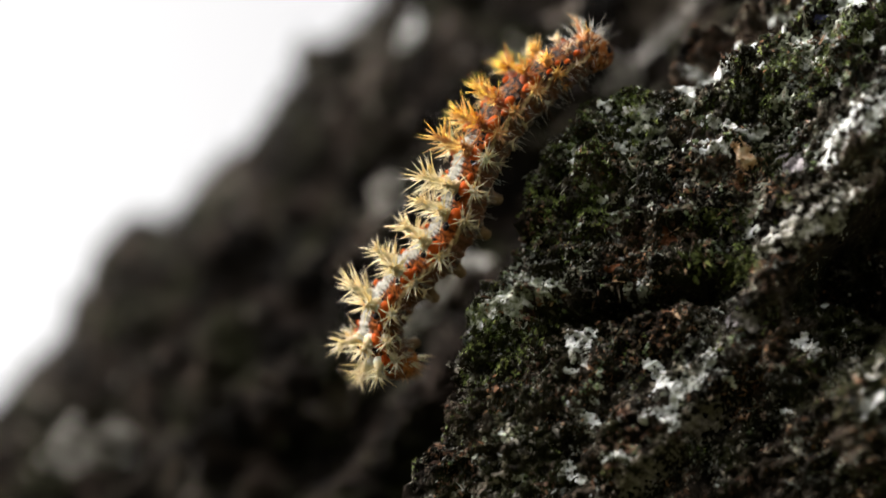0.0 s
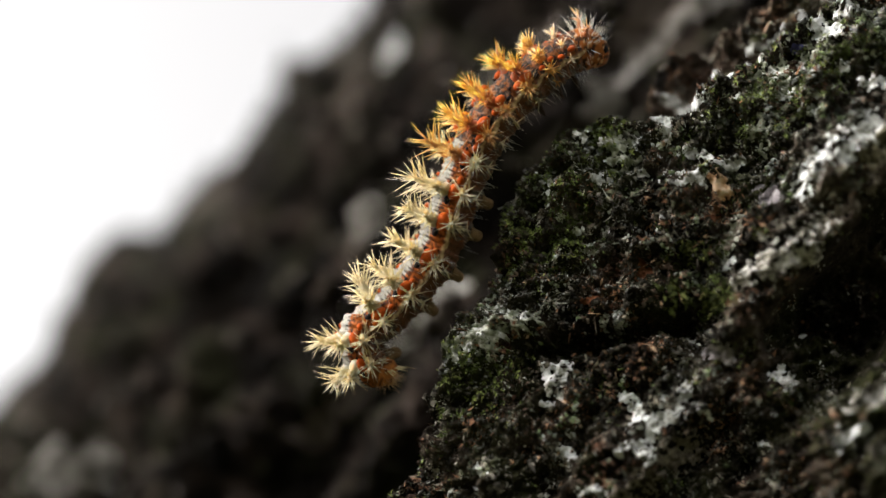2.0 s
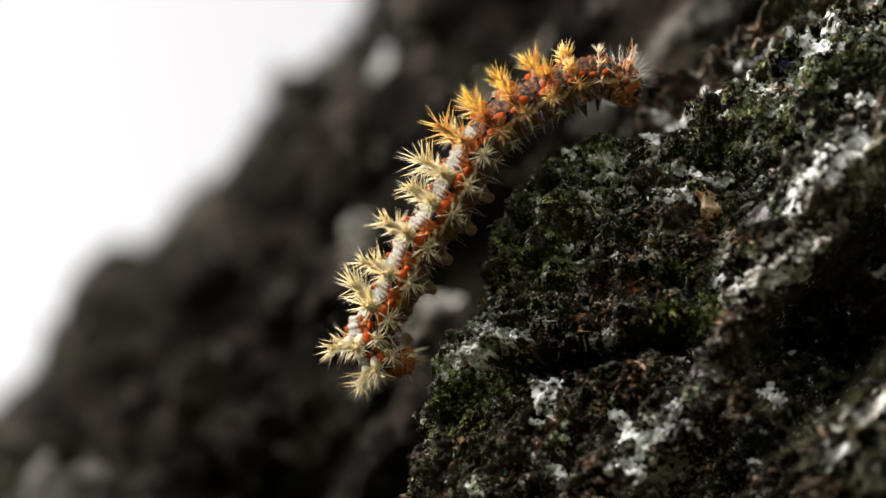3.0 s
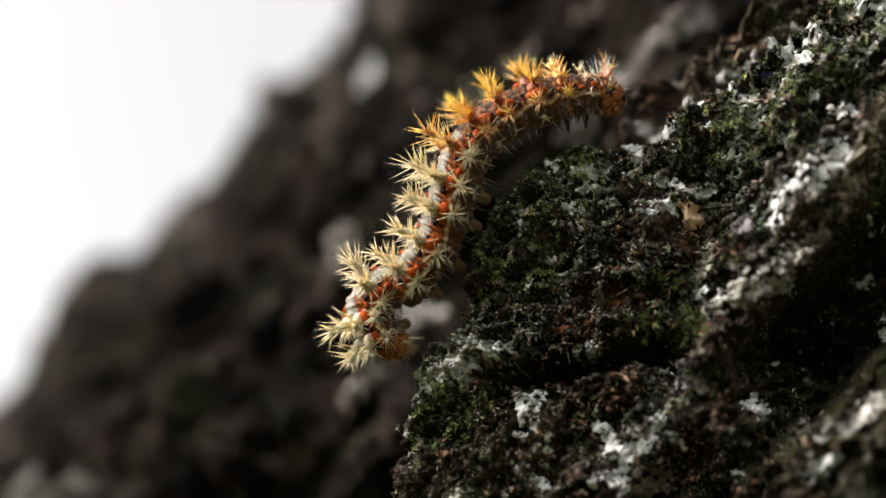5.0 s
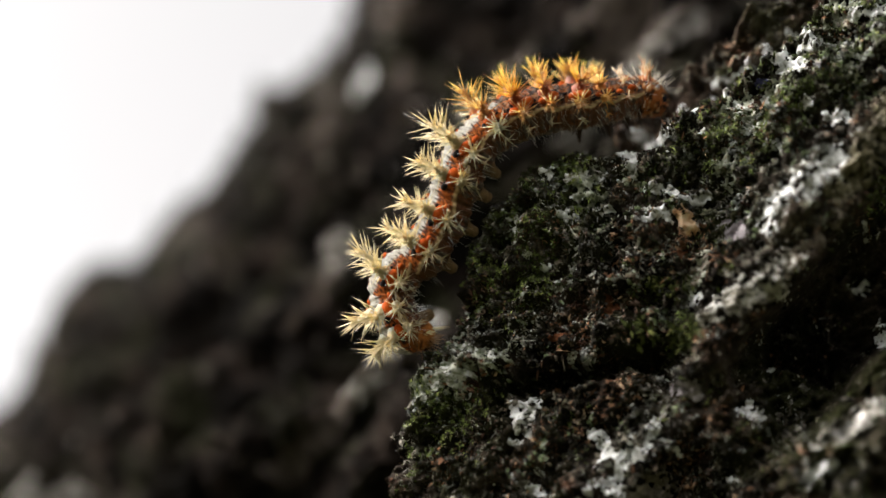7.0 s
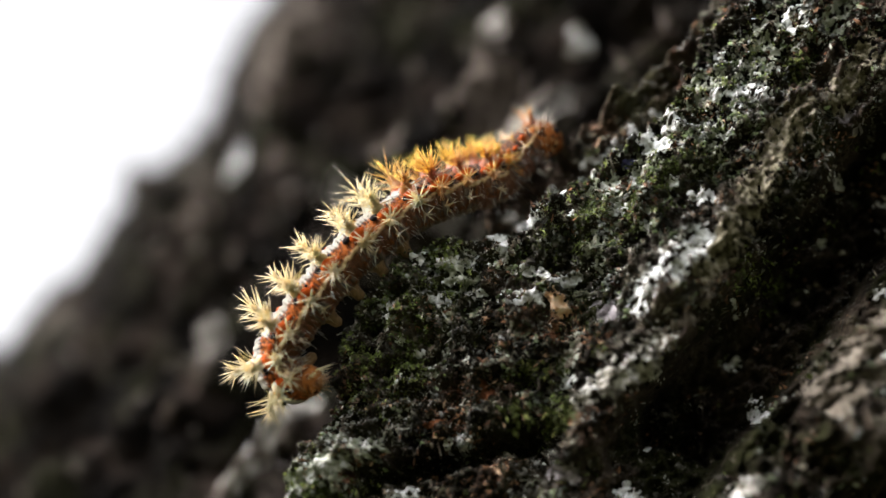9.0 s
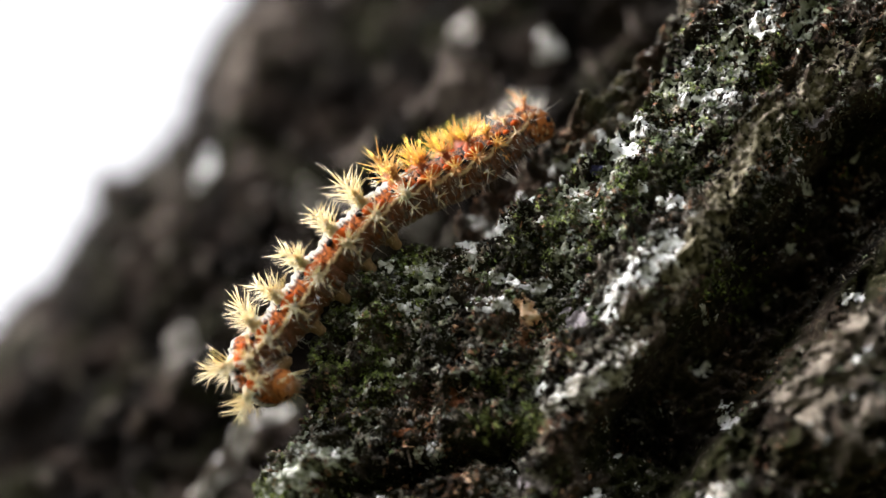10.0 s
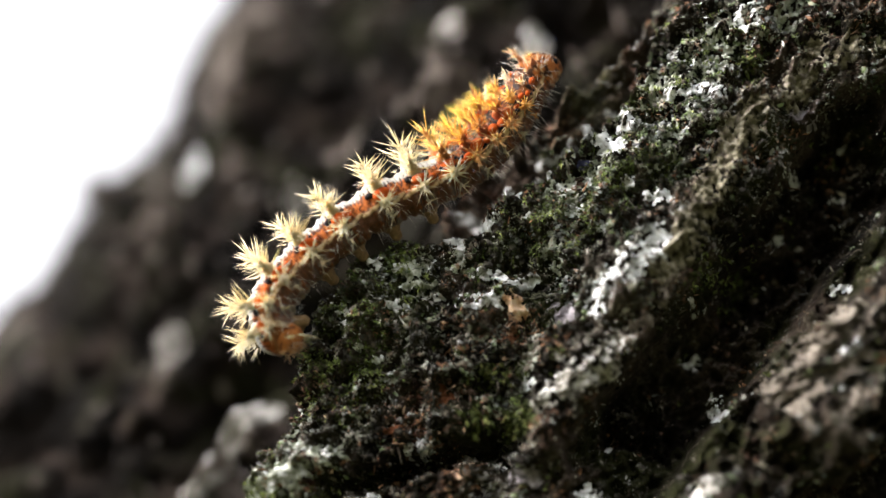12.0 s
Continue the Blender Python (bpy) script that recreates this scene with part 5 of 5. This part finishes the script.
crawl(2.5, 38, 38, (-4.96, -0.50, -10.84), (-6.70, -0.50, -7.36), (-5.23, -0.70, -6.10), (-3.54, -0.80, -4.22), (-1.87, -1.00, -2.14), (-0.40, -1.00, 0.77), (0.65, -1.00, 3.68), (2.12, -1.00, 6.39), (4.02, -0.80, 8.48), (6.53, -0.70, 10.28), (9.26, -0.60, 11.70), (11.79, -0.50, 12.04))
crawl(3, 40, 34, (-3.81, -0.40, -10.27), (-6.01, -0.40, -7.11), (-4.52, -0.60, -5.01), (-3.46, -0.80, -2.92), (-2.18, -1.00, -0.42), (-0.50, -1.00, 1.65), (0.98, -1.00, 4.35), (2.46, -1.00, 6.84), (4.56, -1.00, 8.79), (7.30, -0.80, 10.37), (10.66, -0.80, 11.69), (13.37, -0.80, 11.17))
crawl(3.5, 40, 30, (-3.81, -0.60, -10.80), (-5.73, -0.60, -6.81), (-3.83, -0.70, -4.52), (-2.13, -0.80, -2.23), (-1.06, -1.00, 0.47), (-0.20, -1.00, 3.17), (1.07, -1.00, 5.25), (2.55, -1.00, 7.32), (4.65, -1.00, 9.05), (7.60, -0.80, 10.54), (10.95, -0.80, 11.51), (13.45, -0.80, 10.66))
crawl(5.5, 38, 20, (-2.68, -0.80, -7.27), (-3.97, -0.70, -3.29), (-2.49, -0.70, -2.06), (-1.22, -0.80, -0.41), (0.26, -1.00, 1.45), (1.76, -1.00, 4.14), (3.04, -1.00, 6.83), (4.75, -0.70, 9.13), (7.09, -0.40, 10.31), (9.65, 0.00, 10.95), (11.82, 0.60, 11.28), (13.49, 1.00, 11.43))
crawl(6, 36, 20, (-1.86, -1.00, -7.45), (-2.93, -0.80, -3.15), (-2.07, -0.80, -1.08), (-1.20, -0.80, 1.21), (0.08, -1.00, 3.27), (1.56, -1.00, 5.12), (3.26, -1.00, 7.19), (5.18, -0.70, 9.07), (7.52, -0.40, 10.24), (10.50, 0.00, 10.66), (13.11, 0.60, 10.99), (15.36, 1.00, 10.71))
crawl(6.5, 36, 22, (-1.63, -1.00, -7.62), (-3.07, -0.80, -3.03), (-1.59, -0.80, -0.96), (-0.30, -0.80, 1.32), (0.99, -1.00, 4.00), (2.06, -1.00, 6.28), (3.33, -1.00, 8.01), (5.25, -0.70, 9.60), (7.79, -0.40, 10.52), (10.77, 0.00, 10.73), (13.75, 0.20, 11.26), (16.10, 0.40, 11.17))
crawl(8.5, 30, 14, (0.86, -1.00, -2.65), (-1.62, -0.80, -0.49), (-0.53, -0.80, 1.11), (1.42, -0.80, 3.52), (3.59, -1.00, 6.33), (5.99, -0.60, 8.77), (8.83, 0.20, 10.49), (11.69, 1.00, 11.23), (14.62, 2.00, 11.87), (16.91, 2.60, 12.85), (18.99, 3.00, 14.22), (20.70, 3.20, 15.28))
crawl(9, 26, 10, (0.44, -1.30, -3.54), (-1.72, -0.80, -1.01), (-0.18, -0.80, 1.79), (1.76, -0.80, 4.18), (3.91, -0.80, 6.36), (6.50, -0.40, 8.36), (9.12, 0.40, 10.00), (12.21, 1.20, 11.09), (14.68, 2.00, 11.63), (16.52, 2.40, 12.90), (17.92, 2.60, 14.40), (19.30, 2.80, 15.25))
crawl(9.5, 22, 8, (0.77, -1.50, -3.81), (-1.46, -1.00, -0.75), (0.26, -0.80, 1.61), (2.20, -0.80, 3.78), (4.37, -0.80, 6.36), (6.34, -0.60, 8.56), (8.95, 0.00, 10.37), (11.99, 0.60, 11.26), (14.85, 1.20, 11.92), (17.11, 1.60, 13.02), (18.94, 1.80, 14.52), (20.30, 2.00, 15.01))
crawl(10, 18, 18, (0.71, -2.00, -3.15), (-1.23, -1.20, -0.32), (0.68, -1.00, 1.60), (2.40, -0.80, 3.56), (4.57, -0.80, 6.12), (6.95, -0.80, 8.48), (9.54, -0.60, 10.45), (12.35, -0.20, 11.74), (14.98, 0.20, 12.80), (17.44, 0.50, 14.30), (19.25, 0.70, 15.66), (20.82, 0.80, 16.46))
crawl(10.5, 14, 32, (-1.33, -3.00, -2.62), (-1.51, -1.80, 0.16), (0.58, -1.20, 2.06), (2.72, -1.00, 4.40), (4.88, -1.00, 6.55), (7.67, -1.00, 8.89), (10.46, -0.80, 10.43), (13.48, -0.50, 11.70), (16.10, -0.30, 13.03), (18.34, -0.10, 14.64), (19.72, 0.00, 16.13), (21.08, 0.00, 17.35))
crawl(11, 10, 42, (-2.05, -3.20, -0.88), (-1.11, -2.20, 1.25), (1.11, -1.40, 3.35), (3.26, -1.00, 5.49), (5.63, -1.00, 7.63), (8.19, -1.00, 9.36), (11.18, -0.80, 10.69), (14.20, -0.60, 11.94), (16.76, -0.40, 13.52), (18.69, -0.20, 15.45), (19.86, -0.10, 16.90), (20.80, -0.10, 18.35))
crawl(11.5, 10, 42, (-0.75, -3.30, -0.12), (-0.18, -2.20, 2.23), (1.63, -1.40, 4.03), (3.78, -1.00, 5.96), (6.15, -1.00, 8.10), (8.52, -1.00, 9.83), (11.50, -0.80, 10.93), (14.52, -0.60, 12.17), (16.97, -0.40, 14.05), (19.03, -0.30, 16.20), (20.41, -0.20, 17.72), (21.79, -0.20, 19.14))
crawl(12, 12, 40, (1.69, -2.20, 0.17), (1.27, -1.60, 3.32), (2.52, -1.30, 5.28), (4.46, -1.00, 7.02), (6.83, -1.00, 8.73), (9.18, -1.00, 10.05), (11.96, -0.80, 11.15), (15.00, -0.60, 12.43), (17.67, -0.40, 14.24), (19.75, -0.30, 16.47), (20.95, -0.20, 18.13), (22.29, -0.20, 20.19))


def build_caterpillar():
    caterpillar = new("caterpillar")
    caterpillar.location = spot(2, 4, 0)
    tagged(caterpillar, "spiny caterpillar, orange in front and white-backed behind, crawling up bark", "caterpillar")
    girths = [1.6, 1.72, 1.78, 1.82, 1.86, 1.88, 1.88, 1.88, 1.9, 1.9, 1.85, 1.75, 1.6]
    return caterpillar, [build_segment(k, caterpillar, g) for k, g in enumerate(girths)] + [build_head(caterpillar)]


caterpillar, body_parts = build_caterpillar()


def motions():
    """Each segment follows the body line."""
    home = caterpillar.matrix_basis.inverted()
    tracks = [[] for _ in body_parts]
    for t, line, tail_face, head_face in POSES:
        for k, (place, ahead) in enumerate(along(line, len(body_parts), min(1.0, max(0.0, t - 9.5)))):
            face = tail_face + (head_face - tail_face) * k / (len(body_parts) - 1)
            up = Vector((-ahead.z, 0, ahead.x)).normalized() * math.cos(radians(face)) + Vector((0, -1, 0)) * math.sin(radians(face))
            left = up.cross(ahead).normalized()
            up = ahead.cross(left)
            m = Matrix((ahead, left, up)).transposed().to_4x4()
            m.translation = place * MM
            tracks[k].append((t, home @ Matrix.Translation(LEAN.translation) @ LEAN.to_3x3().to_4x4() @ m))
    for ob, rows in zip(body_parts, tracks):
        walk(ob, rows)


motions()
